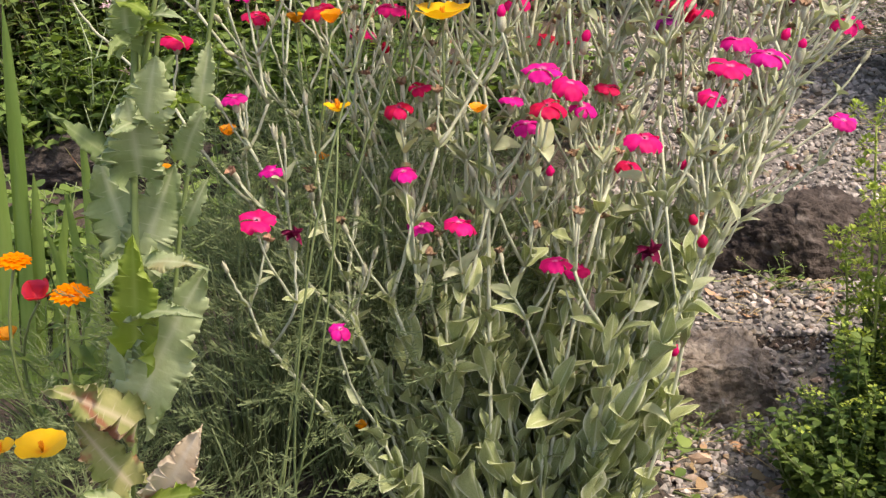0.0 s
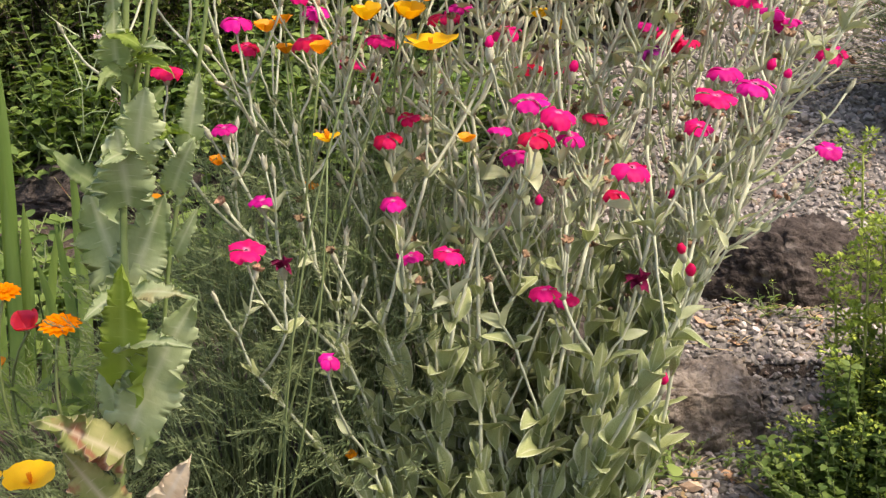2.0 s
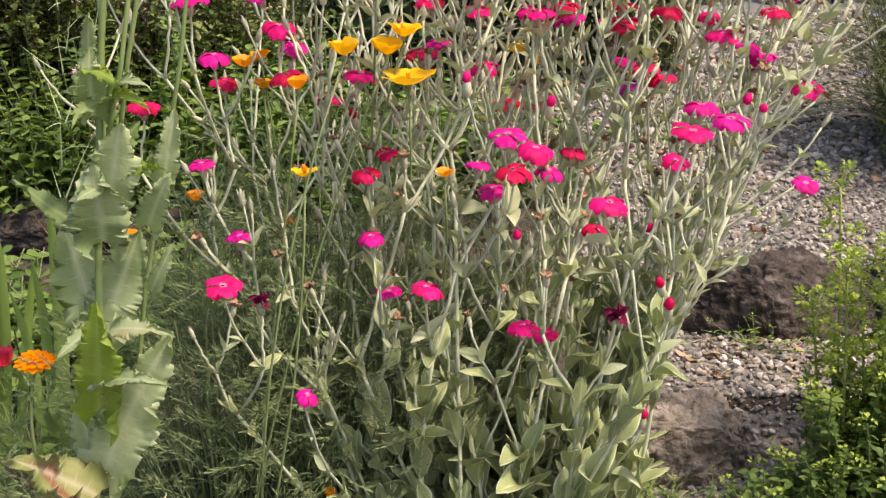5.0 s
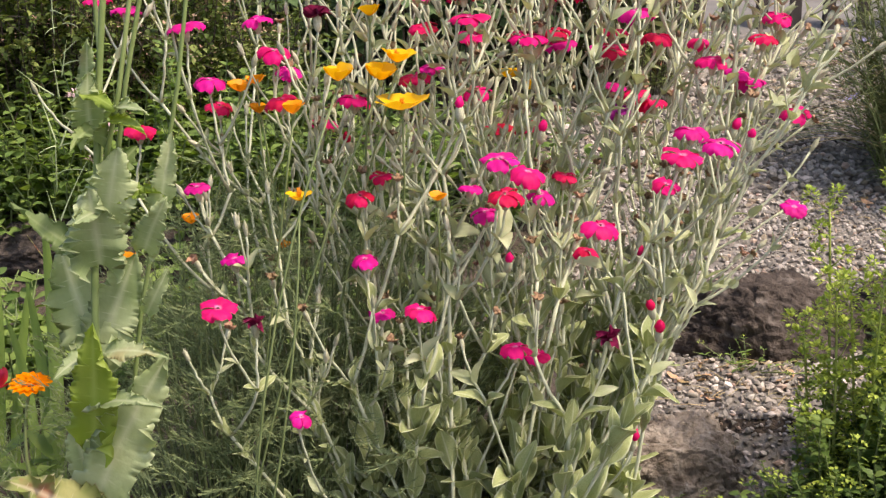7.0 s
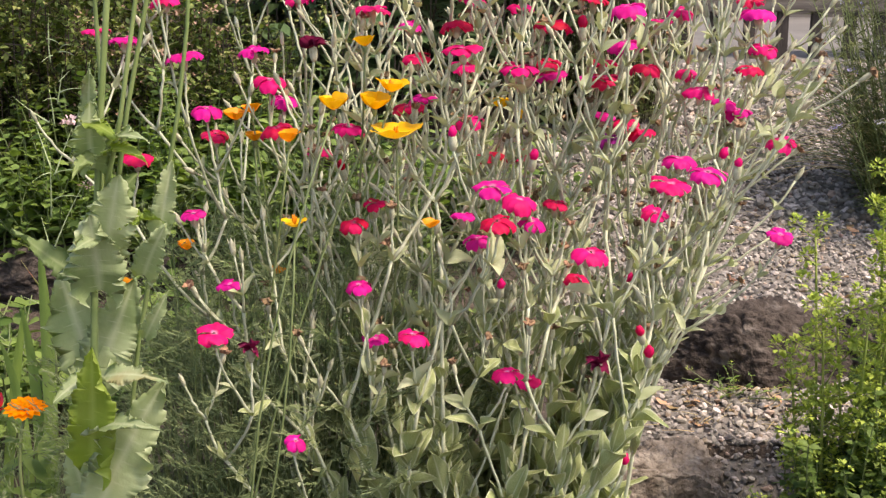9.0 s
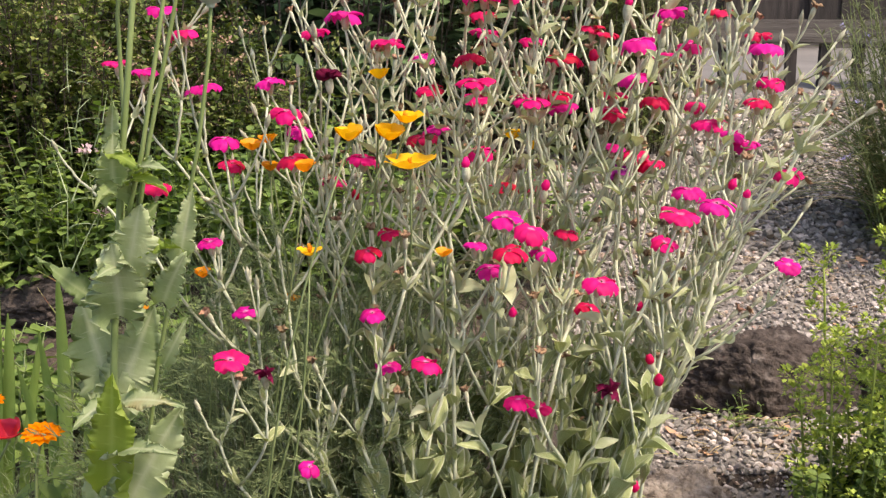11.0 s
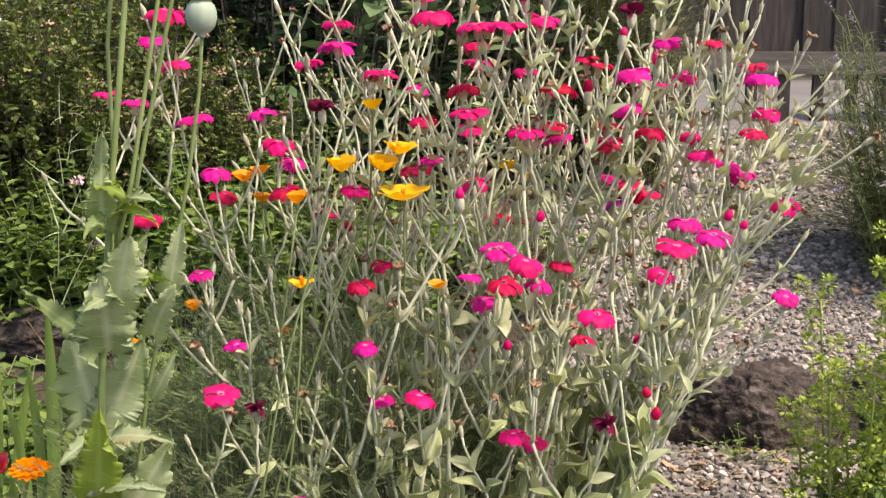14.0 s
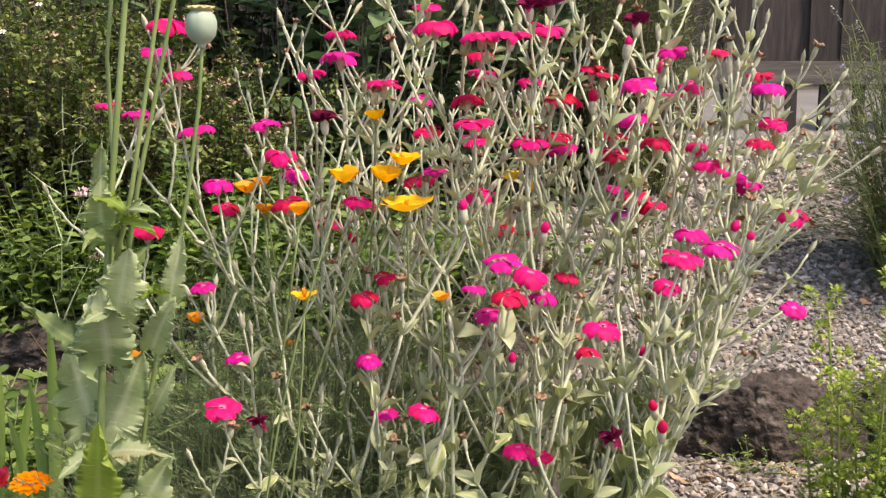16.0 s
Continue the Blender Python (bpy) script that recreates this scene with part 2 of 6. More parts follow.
STONE_WARM = material("warm_stone", (0.42, 0.28, 0.14), 0.8, (0.52, 0.42, 0.30), 60, vary=0.3, bump=0.2, bump_scale=300)
STONE_PALE = material("pale_stone", (0.55, 0.54, 0.51), 0.8, (0.64, 0.63, 0.60), 60, vary=0.15, bump=0.2, bump_scale=300)
BASALT = material("basalt", (0.034, 0.027, 0.023), 0.9, (0.090, 0.072, 0.060), 42, detail=9, bump=1.0, bump_scale=70, relief=0.014, spots=(0.15, 0.128, 0.11), spot_scale=22, spot_at=0.60, gloss=0.2)
BASALT_PALE = material("weathered_basalt", (0.135, 0.106, 0.080), 0.9, (0.31, 0.265, 0.215), 34, detail=10, bump=1.0, bump_scale=70, relief=0.018, spots=(0.38, 0.37, 0.34), spot_scale=38, spot_at=0.66, gloss=0.2)
# weathered grain, its colour darkened to stand in for grazing sun on the boards
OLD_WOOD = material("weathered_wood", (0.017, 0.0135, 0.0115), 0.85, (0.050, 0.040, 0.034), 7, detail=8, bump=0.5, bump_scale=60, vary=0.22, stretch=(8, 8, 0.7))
RAIL_WOOD = material("weathered_rail_wood", (0.060, 0.051, 0.044), 0.85, (0.148, 0.131, 0.114), 6, detail=8, bump=0.5, bump_scale=50, vary=0.1, stretch=(0.7, 8, 8))
CONCRETE = material("concrete", (0.130, 0.123, 0.114), 0.9, (0.172, 0.163, 0.151), 3, detail=10, bump=0.3, bump_scale=90)
CLAY = material("terracotta", (0.42, 0.16, 0.085), 0.85, (0.50, 0.22, 0.13), 20, bump=0.2)
DEAD_LEAF = material("fallen_leaf", (0.34, 0.20, 0.09), 0.85, (0.46, 0.32, 0.18), 40, vary=0.35, through_light=0.15)


# ---- geometry helpers ----
rng = random.Random(7)


class Geo:
    """Collects points and faces of one mesh."""

    def __init__(self):
        self.v, self.f, self.m, self.count = [], [], [], 0

    def add(self, verts, faces, mat=0):
        base = self.count
        self.v.extend(verts)
        self.f.extend([tuple(i + base for i in face) for face in faces])
        self.m.extend([mat] * len(faces))
        self.count += len(verts)

    def tube(self, pts, rads, sides=5, mat=0, cap=True):
        pts = [Vector(p) for p in pts]
        verts, faces = [], []
        side = None
        for i, p in enumerate(pts):
            d = (pts[min(i + 1, len(pts) - 1)] - pts[max(i - 1, 0)]).normalized()
            if side is None:
                side = d.orthogonal().normalized()
            side = (side - d * side.dot(d)).normalized()
            up = d.cross(side)
            r = rads[i] if isinstance(rads, (list, tuple)) else rads
            for k in range(sides):
                a = 2 * math.pi * k / sides
                verts.append(p + (side * math.cos(a) + up * math.sin(a)) * r)
        n = len(pts)
        for i in range(n - 1):
            for k in range(sides):
                k2 = (k + 1) % sides
                faces.append((i * sides + k, i * sides + k2, (i + 1) * sides + k2, (i + 1) * sides + k))
        if cap:
            faces.append(tuple(range((n - 1) * sides, n * sides)))
            faces.append(tuple(reversed(range(sides))))
        self.add(verts, faces, mat)

    def box(self, lo, hi, mat=0):
        (x0, y0, z0), (x1, y1, z1) = lo, hi
        v = [Vector((x, y, z)) for x in (x0, x1) for y in (y0, y1) for z in (z0, z1)]
        self.add(v, [(0, 1, 3, 2), (4, 6, 7, 5), (0, 4, 5, 1), (2, 3, 7, 6), (0, 2, 6, 4), (1, 5, 7, 3)], mat)

    def ribbon(self, a, b, width, side, mat=0):
        """A narrow two-faced strip that tapers to its tip, folded along its middle."""
        a, b = Vector(a), Vector(b)
        mid = a.lerp(b, 0.5)
        s = side * width
        self.add([a, mid + s, b, mid - s], [(0, 1, 2), (0, 2, 3)], mat)

    def grid(self, rows, mat=0):
        n = len(rows[0])
        verts = [p for r in rows for p in r]
        faces = [(i * n + k, i * n + k + 1, (i + 1) * n + k + 1, (i + 1) * n + k) for i in range(len(rows) - 1) for k in range(n - 1)]
        self.add(verts, faces, mat)

    def put(self, other, m, mat=0):
        self.add([m @ p for p in other.v], other.f, mat)

    def graft(self, other, m, mat=0):
        """Adds a leaf and joins its foot to the nearest point of what is there."""
        foot = m @ other.v[0]
        near = min(range(self.count), key=lambda i: (self.v[i] - foot).length_squared)
        base = self.count
        self.put(other, m, mat)
        self.f.append((near, base, base + 1))
        self.m.append(mat)

    def mesh(self, name, mats, smooth=True):
        me = bpy.data.meshes.new(name)
        me.from_pydata([tuple(p) for p in self.v], [], self.f)
        for mt in mats:
            me.materials.append(mt)
        me.polygons.foreach_set("use_smooth", [smooth] * len(me.polygons))
        if len(mats) > 1:
            me.polygons.foreach_set("material_index", self.m)
        me.update()
        return me


def mark_rim(me, columns, mid=0.8):
    """Stores how near each point of a leaf lies to its margin or midrib."""
    half = columns // 2
    at = me.attributes.new("rim", "FLOAT", "POINT")
    at.data.foreach_set("value", [mid if i % columns == half else 1.0 if i % columns in (0, columns - 1) else 0.0 for i in range(len(me.vertices))])
    return me


def piece(name, mesh, parent=None, m=None, label="", kind=""):
    ob = new(name, mesh)
    ob.parent = parent
    if m is not None:
        ob.matrix_basis = m
    return tagged(ob, label, kind=kind)


def thing(name, at, label, category, group="", kind=""):
    ob = new(name)
    ob.location = at
    ob.empty_display_size = 0.02
    return tagged(ob, label, category, group, kind)


def step(a, b, x):
    k = min(max((x - a) / (b - a), 0.0), 1.0)
    return k * k * (3 - 2 * k)


def along(table, x):
    for (x0, z0), (x1, z1) in zip(table, table[1:]):
        if x <= x1:
            return z0 + (z1 - z0) * max(x - x0, 0.0) / (x1 - x0)
    return table[-1][1]


def rand_dir(spread=1.0):
    return Vector((rng.gauss(0, 1), rng.gauss(0, 1), rng.gauss(0, 1))).normalized() * spread


def curve(a, b, c, n):
    """Points on a quadratic bend from a by b to c."""
    return [a * (1 - s) ** 2 + b * (2 * s * (1 - s)) + c * (s * s) for s in (i / n for i in range(n + 1))]


def frame_of(at, way, up=None, spin=0.0, size=1.0):
    """A matrix at a place with local +Y along way and local +Z near up."""
    y = Vector(way).normalized()
    up = Vector(up) if up is not None else Vector((0, 0, 1))
    x = y.cross(up)
    if x.length < 1e-4:
        x = y.orthogonal()
    x.normalize()
    z = x.cross(y)
    m = Matrix((x, y, z)).transposed().to_4x4()
    return Matrix.Translation(at) @ m @ Matrix.Rotation(spin, 4, "Y") @ Matrix.Diagonal((size, size, size, 1))


def leaf_geo(length, width, bend=0.2, fold=0.25, nu=6, peak=0.45, wave=0.0, tip=1.0, nv=2):
    """A leaf from the origin along +Y, its upper side to +Z."""
    g = Geo()
    rows = []
    for i in range(nu + 1):
        s = i / nu
        w = width * 0.5 * (math.sin(math.pi * s ** (math.log(0.5) / math.log(peak))) ** 0.8 + 0.06 * (1 - s)) if 0 < s < 1 else width * 0.03 * (1 - s)
        row = []
        for k in range(-nv, nv + 1):
            e = k / nv
            z = -bend * length * s * s + abs(e) * fold * w + wave * length * math.sin(9 * s + k) * abs(e)
            row.append(Vector((e * w, length * s * (1 - 0.15 * bend * s), z)))
        rows.append(row)
    g.grid(rows)
    return g


# ---- ground ----
PATH_Z = ((-40, -0.12), (1.0, -0.11), (1.54, -0.085), (1.62, -0.08), (1.69, -0.005), (1.88, 0.02), (1.95, 0.02), (2.03, 0.115), (2.66, 0.245), (3.70, 0.455), (4.2, 0.475), (6.0, 0.51), (60, 0.6))
BED_Z = ((-40, 0.0), (0.8, 0.02), (1.0, 0.06), (1.75, 0.16), (1.85, 0.18), (1.98, 0.26), (2.2, 0.29), (3.2, 0.40), (4.2, 0.475), (6.0, 0.51), (60, 0.6))


def ground_z(x, y):
    edge = 0.20 + 0.02 * math.sin(7 * y)
    k = step(edge - 0.05, edge + 0.05, x)
    z = along(BED_Z, y) * (1 - k) + along(PATH_Z, y) * k
    return z + 0.006 * noise.noise(Vector((x * 9, y * 9, 0.3))) * (1 if y < 3.7 else 0)


def build_ground():
    xs = [-60, -20, -8, -4, -2.4] + [-1.6 + 0.04 * i for i in range(96)] + [2.5, 3.2, 5, 10, 25, 60]
    ys = [-60, -20, -6, -2, -0.6, 0.1] + [0.5 + 0.035 * i for i in range(98)] + [4.2, 4.6, 5.2, 6, 8, 14, 30, 90]
    g = Geo()
    g.grid([[Vector((x, y, ground_z(x, y))) for x in xs] for y in ys])
    me = g.mesh("ground", [SOIL])
    me.flip_normals()
    tagged(new("ground", me), "dark garden soil rising in low terraces", "ground", kind="structure")


build_ground()


def pebble_geo(seed, flat=0.6):
    r = random.Random(seed)
    bm = bmesh.new()
    bmesh.ops.create_icosphere(bm, subdivisions=1, radius=0.5)
    off = Vector((r.random() * 50, r.random() * 50, r.random() * 50))
    sx, sy = r.uniform(0.9, 1.35), r.uniform(0.75, 1.0)
    for v in bm.verts:
        v.co *= 1 + 0.85 * noise.noise(v.co * 1.9 + off)
        v.co = Vector((v.co.x * sx, v.co.y * sy, v.co.z * flat))
    g = Geo()
    g.add([v.co.copy() for v in bm.verts], [tuple(v.index for v in f.verts) for f in bm.faces])
    bm.free()
    return g


PEBBLES = [pebble_geo(s, 0.5 + 0.25 * (s % 3) / 2) for s in range(8)]


def rock(name, at, size, seed, mat, label, turn=0.0, flat_top=0.75):
    """An angular boulder: a fine ball pushed about by noise, then cut by a few planes."""
    r = random.Random(seed)
    bm = bmesh.new()
    bmesh.ops.create_icosphere(bm, subdivisions=6, radius=1.0)
    off = Vector((r.random() * 30, r.random() * 30, r.random() * 30))
    cuts = [(Vector((r.uniform(-1, 1), r.uniform(-1, 1), r.uniform(-0.5, 0.9))).normalized(), r.uniform(0.68, 0.9)) for _ in range(9)]
    cuts.append((Vector((0.04, -0.12, 1)).normalized(), flat_top))
    cuts.append((Vector((0.1, -1, 0.15)).normalized(), 0.8))
    for v in bm.verts:
        d = v.co.normalized()
        p = d * 1.08
        for n, h in cuts:
            over = p.dot(n) - h
            if over > 0:
                p -= n * over * 0.93
        rough = 0.10 * noise.noise(d * 2.2 + off) + 0.06 * noise.noise(d * 5 + off) + 0.05 * noise.noise(d * 11 + off) + 0.042 * noise.noise(d * 22 + off) + 0.026 * noise.noise(d * 47 + off)
        pit = max(0.0, noise.noise(d * 9 + off * 2) - 0.25) * 0.22
        p += d * (rough - pit)
        v.co = Vector((p.x * size[0], p.y * size[1], p.z * size[2]))
    me = bpy.data.meshes.new(name)
    bm.to_mesh(me)
    bm.free()
    me.materials.append(mat)
    me.polygons.foreach_set("use_smooth", [True] * len(me.polygons))
    ob = new(name, me)
    ob.matrix_basis = pose(*at, 0, 0, turn)
    return tagged(ob, label, "rock", "rocks edging the path")


rock("edging_rock", (0.322, 1.622, -0.070), (0.140, 0.095, 0.113), 3, BASALT_PALE, "rounded grey-brown weathered basalt rock holding a gravel step", 8)
rock("edging_rock", (0.548, 1.955, 0.034), (0.208, 0.098, 0.132), 12, BASALT, "long dark pitted basalt rock edging the gravel path", -4, 0.85)
rock("edging_rock", (0.85, 1.99, 0.06), (0.13, 0.09, 0.085), 21, BASALT, "dark basalt rock half hidden behind leafy stems", 10, 0.8)
rock("edging_rock", (-0.66, 1.90, 0.205), (0.16, 0.09, 0.075), 33, BASALT, "dark basalt rock at the foot of the herb hedge", 3, 0.8)
rock("edging_rock", (-0.93, 1.92, 0.21), (0.14, 0.09, 0.075), 45, BASALT, "dark basalt rock behind the iris leaves", 5, 0.8)
rock("edging_rock", (-0.40, 1.93, 0.20), (0.11, 0.08, 0.07), 38, BASALT, "dark basalt rock partly covered by stems", -8, 0.8)

# ---- fence and paving ----
FENCE_Y = 3.74


def build_fence():
    top = thing("picket_fence", (0.6, FENCE_Y, ground_z(1.2, FENCE_Y)), "low weathered grey wooden fence with short pickets under its rail", "fence")
    inv = Matrix.Translation(top.location).inverted()
    g = Geo()
    g.box((0.55, FENCE_Y - 0.02, 0.622), (2.4, FENCE_Y + 0.02, 0.697))
    me = g.mesh("rail", [RAIL_WOOD], smooth=False)
    bm = bmesh.new()
    bm.from_mesh(me)
    bmesh.ops.bevel(bm, geom=bm.edges[:], offset=0.004, segments=2, affect="EDGES")
    bm.to_mesh(me)
    bm.free()
    piece("rail", me, top, inv)
    g = Geo()
    g.box((-0.0165, -0.012, 0.0), (0.0165, 0.012, 0.175))
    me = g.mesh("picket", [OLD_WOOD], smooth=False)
    x = 0.679
    while x < 2.35:
        piece("picket", me, top, inv @ pose(x + rng.uniform(-0.004, 0.004), FENCE_Y + 0.004, 0.452 + rng.uniform(-0.004, 0.004), 0, rng.uniform(-1.2, 1.2), 0))
        x += 0.1055
    g = Geo()
    g.box((-0.045, -0.045, 0.0), (0.045, 0.045, 0.42))
    me = g.mesh("post", [OLD_WOOD], smooth=False)
    for x in (0.52, 2.44):
        piece("post", me, top, inv @ pose(x, FENCE_Y, 0.42))


def build_board_fence():
    wall = thing("board_fence", (0, 6.05, 0.51), "tall fence of weathered grey-brown vertical boards", "fence")
    metas = []
    for s in range(6):
        w = 0.154 + 0.004 * (s % 3)
        g = Geo()
        g.box((-w / 2, -0.01, 0.10), (w / 2, 0.01, 1.75 + 0.02 * (s % 2)))
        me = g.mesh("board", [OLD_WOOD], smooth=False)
        metas.append(me)
    g = Geo()
    g.box((-0.024, -0.03, 0.06), (0.024, -0.008, 1.72))
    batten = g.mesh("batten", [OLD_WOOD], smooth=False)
    x, k = -3.6, 0
    while x < 4.4:
        piece("board", metas[k % 6], wall, pose(x, 0.006 * ((k * 7) % 3), 0, 0, rng.uniform(-0.3, 0.3), 0))
        if k % 3 == 1:
            piece("batten", batten, wall, pose(x + 0.07, -0.004, 0))
        x += 0.146
        k += 1
    g = Geo()
    g.box((-3.7, -0.05, 0.0), (4.5, 0.03, 0.09))
    piece("kick_board", g.mesh("kick_board", [RAIL_WOOD], smooth=False), wall)
    g = Geo()
    g.box((-3.7, 0.03, 0.3), (4.5, 0.08, 0.39))
    g.box((-3.7, 0.03, 1.4), (4.5, 0.08, 1.49))
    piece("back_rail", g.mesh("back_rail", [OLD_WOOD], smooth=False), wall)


def build_pavement():
    g = Geo()
    rows = []
    for i in range(14):
        y = 3.66 + i * (6.02 - 3.66) / 13
        rows.append([Vector((x, y, (0.008 if i else -0.02) + along(PATH_Z, y))) for x in [-3.6 + 0.5 * k for k in range(17)]])
    g.grid(rows)
    me = g.mesh("pavement", [CONCRETE])
    me.flip_normals()
    ob = tagged(new("pavement", me), "pale grey concrete paving behind the fence", "pavement", kind="structure")
    mod = ob.modifiers.new("thick", "SOLIDIFY")
    mod.thickness, mod.offset = 0.03, -1


build_fence()
build_board_fence()
build_pavement()


# ---- rose campion ----
CAMPION_BASES = [(-0.035, 1.04), (0.03, 1.00), (0.105, 1.03), (0.045, 1.12), (-0.04, 1.16), (0.11, 1.13)]
campions = []
for bx, by in CAMPION_BASES:
    campions.append(thing("rose_campion", (bx, by, ground_z(bx, by) - 0.005), "rose campion with silver-grey woolly stems and bright magenta flowers", "flowering plant", "rose campions in the bed"))
tips = {i: [] for i in range(len(campions))}


def petal_geo(r, droop, width=0.44):
    g = Geo()
    rows = []
    nu, nv = 6, 4
    for i in range(nu + 1):
        s = i / nu
        w = r * width * (0.30 + 0.80 * math.sin(math.pi * 0.5 * min(s * 1.25, 1)) ** 1.3) * (1.0 if s < 0.8 else 1.0 - 1.6 * (s - 0.8) ** 1.1 * 1.4)
        row = []
        for k in range(-nv, nv + 1):
            e = k / nv
            notch = 0.13 * r * math.exp(-(e / 0.3) ** 2) * s ** 5
            cut = 0.24 * r * e * e * s ** 3
            z = 0.09 * r * math.sin(math.pi * s) - droop * r * s ** 2.2 + 0.06 * r * math.sin(5 * e + 4 * s) * s - 0.16 * r * e * e * s * s + 0.05 * r * math.exp(-(e / 0.2) ** 2) * s * (1 - s)
            row.append(Vector((e * w, 0.06 * r + r * 0.96 * s - notch - cut, z)))
        rows.append(row)
    g.grid(rows)
    return g


def ball_geo(profile, sides=8):
    """A turned shape along +Z from (radius, height) pairs."""
    g = Geo()
    verts, faces = [], []
    for r, z in profile:
        for k in range(sides):
            a = 2 * math.pi * k / sides
            verts.append(Vector((r * math.cos(a), r * math.sin(a), z)))
    for i in range(len(profile) - 1):
        for k in range(sides):
            k2 = (k + 1) % sides
            faces.append((i * sides + k, i * sides + k2, (i + 1) * sides + k2, (i + 1) * sides + k))
    g.add(verts, faces)
    return g


def ribbed(g, amount, ribs=5):
    for p in g.v:
        a = math.atan2(p.y, p.x)
        k = 1 + amount * math.cos(ribs * a)
        p.x *= k
        p.y *= k
    return g


CALYX = ribbed(ball_geo([(0.0010, -0.014), (0.0024, -0.013), (0.0034, -0.009), (0.0036, -0.005), (0.0028, -0.0015), (0.0017, 0.0004)], 10), 0.10).mesh("calyx", [WOOL_BUD])
BUDS = []
for k in range(3):
    g = ribbed(ball_geo([(0.0010, 0.0), (0.0026 + 0.0004 * k, 0.003), (0.0036, 0.008), (0.0032 + 0.0003 * k, 0.0125), (0.0016, 0.017), (0.0003, 0.0205)], 10), 0.12)
    for j in range(2):
        leaf = leaf_geo(0.014 + 0.004 * k, 0.0045, bend=-0.1, fold=0.5, nu=3, nv=1)
        g.put(leaf, frame_of(Vector((0, 0, -0.001)), (math.cos(2.2 * j * 1.43), math.sin(2.2 * j * 1.43), 2.2), (math.cos(2.2 * j * 1.43) * -1, 0, 0.3)))
    BUDS.append(g.mesh("bud", [WOOL_BUD]))
DEAD = []
for k in range(4):
    # a ribbed calyx that ends in a ragged tuft of withered petals
    g = ribbed(ball_geo([(0.0010, -0.004), (0.0030, 0.0), (0.0040, 0.006), (0.0036, 0.011), (0.0025, 0.0132), (0.0040, 0.0150), (0.0062, 0.0165), (0.0080, 0.0178), (0.0045, 0.0165), (0.0010, 0.0155)], 12), 0.12)
    for j, p in enumerate(g.v):
        if j >= 60:
            out = rng.uniform(0.35, 1.45) if 72 <= j < 96 else rng.uniform(0.8, 1.2)
            p.x, p.y, p.z = p.x * out, p.y * out, p.z + rng.uniform(-0.003, 0.004)
    g.m = [0 if j < 48 else 1 for j in range(len(g.f))]
    DEAD.append(g.mesh("dead_head", [WOOL_BUD, DEAD_HEAD]))
PETALS = {}
for colour in ("pink", "cerise", "crimson", "purple"):
    PETALS[colour] = [petal_geo(0.0165, d).mesh("petal", [PETAL[colour]]) for d in (0.05, 0.18, 0.34)]
SHUT = ball_geo([(0.0012, 0.0), (0.0045, 0.003), (0.0062, 0.008), (0.0056, 0.0125), (0.003, 0.016), (0.0005, 0.0175)], 9)
for p in SHUT.v:
    p *= 1 + 0.22 * noise.noise(p * 300)
SHUT_BUD = {c: SHUT.mesh("rolled_petals", [PETAL[c]]) for c in ("cerise", "crimson", "faded")}
FADED = Geo()
for j in range(14):
    a = 2.4 * j
    leaf = leaf_geo(rng.uniform(0.009, 0.014), 0.008, bend=rng.uniform(-0.6, 0.9), fold=0.9, nu=4, nv=1)
    FADED.put(leaf, frame_of(Vector((0, 0, 0)), (math.cos(a), math.sin(a), rng.uniform(0.1, 1.6)), (0, 0, 1), rng.uniform(-1.2, 1.2)))
FADED = FADED.mesh("shrivelled_petals", [PETAL["faded"]])


def bloom(x, y, z, colour, size, lean):
    """One campion flower; its stem is grown afterwards."""
    i = min(range(len(campions)), key=lambda j: (0.42 * x - CAMPION_BASES[j][0]) ** 2 + (1.06 + 0.45 * (y - 1.06) - CAMPION_BASES[j][1]) ** 2 + rng.uniform(0, 0.004))
    plant = campions[i]
    at = Vector((x, y, z))
    lean -= 9 if lean > 12 else 0
    toward = Vector((0.55 * x, -0.9, 0)).normalized()
    toward.rotate(Euler((0, 0, rng.uniform(-0.9, 0.9))))
    axis = Vector((0, 0, 1)).lerp(toward, 0) * math.cos(radians(lean)) + toward * math.sin(radians(lean))
    q = axis.to_track_quat("Z", "Y").to_matrix().to_4x4()
    k = (1.06 if z < 0.52 else 1.23) * size / 0.033 if colour not in ("bud", "faded") else size / 0.012
    if colour in ("bud", "faded"):
        k = min(max(k, 0.7), 1.25)
    m = Matrix.Translation(at - plant.location) @ q @ Matrix.Rotation(rng.uniform(0, 6.28), 4, "Z")
    flower = piece("flower", CALYX, plant, m @ Matrix.Diagonal((1.0, 1.0, 1.0, 1)))
    if colour == "bud":
        piece("rolled_petals", SHUT_BUD[rng.choice(("cerise", "crimson"))], flower, pose(0, 0, -0.004) @ Matrix.Diagonal((0.72 * k, 0.72 * k, 0.78 * k, 1)))
    elif colour == "faded":
        piece("shrivelled_petals", FADED, flower, pose(0, 0, -0.002) @ Matrix.Scale(k, 4), "shrivelled dark purple petals")
    else:
        style = rng.choice((0, 1, 1, 2))
        for j in range(5):
            piece("petal", PETALS[colour][min(2, max(0, style + rng.choice((-1, 0, 0, 1))))], flower,
                  pose(0, 0, 0.0006 * (j % 3), 0, 0, 72 * j + rng.uniform(-5, 5)) @ Matrix.Rotation(rng.uniform(-0.20, 0.10), 4, "X") @ Matrix.Rotation(rng.uniform(-0.22, 0.22), 4, "Y") @ Matrix.Scale(k * rng.uniform(0.90, 1.08), 4))
    tips[i].append((at - axis * 0.0135, axis, "flower"))


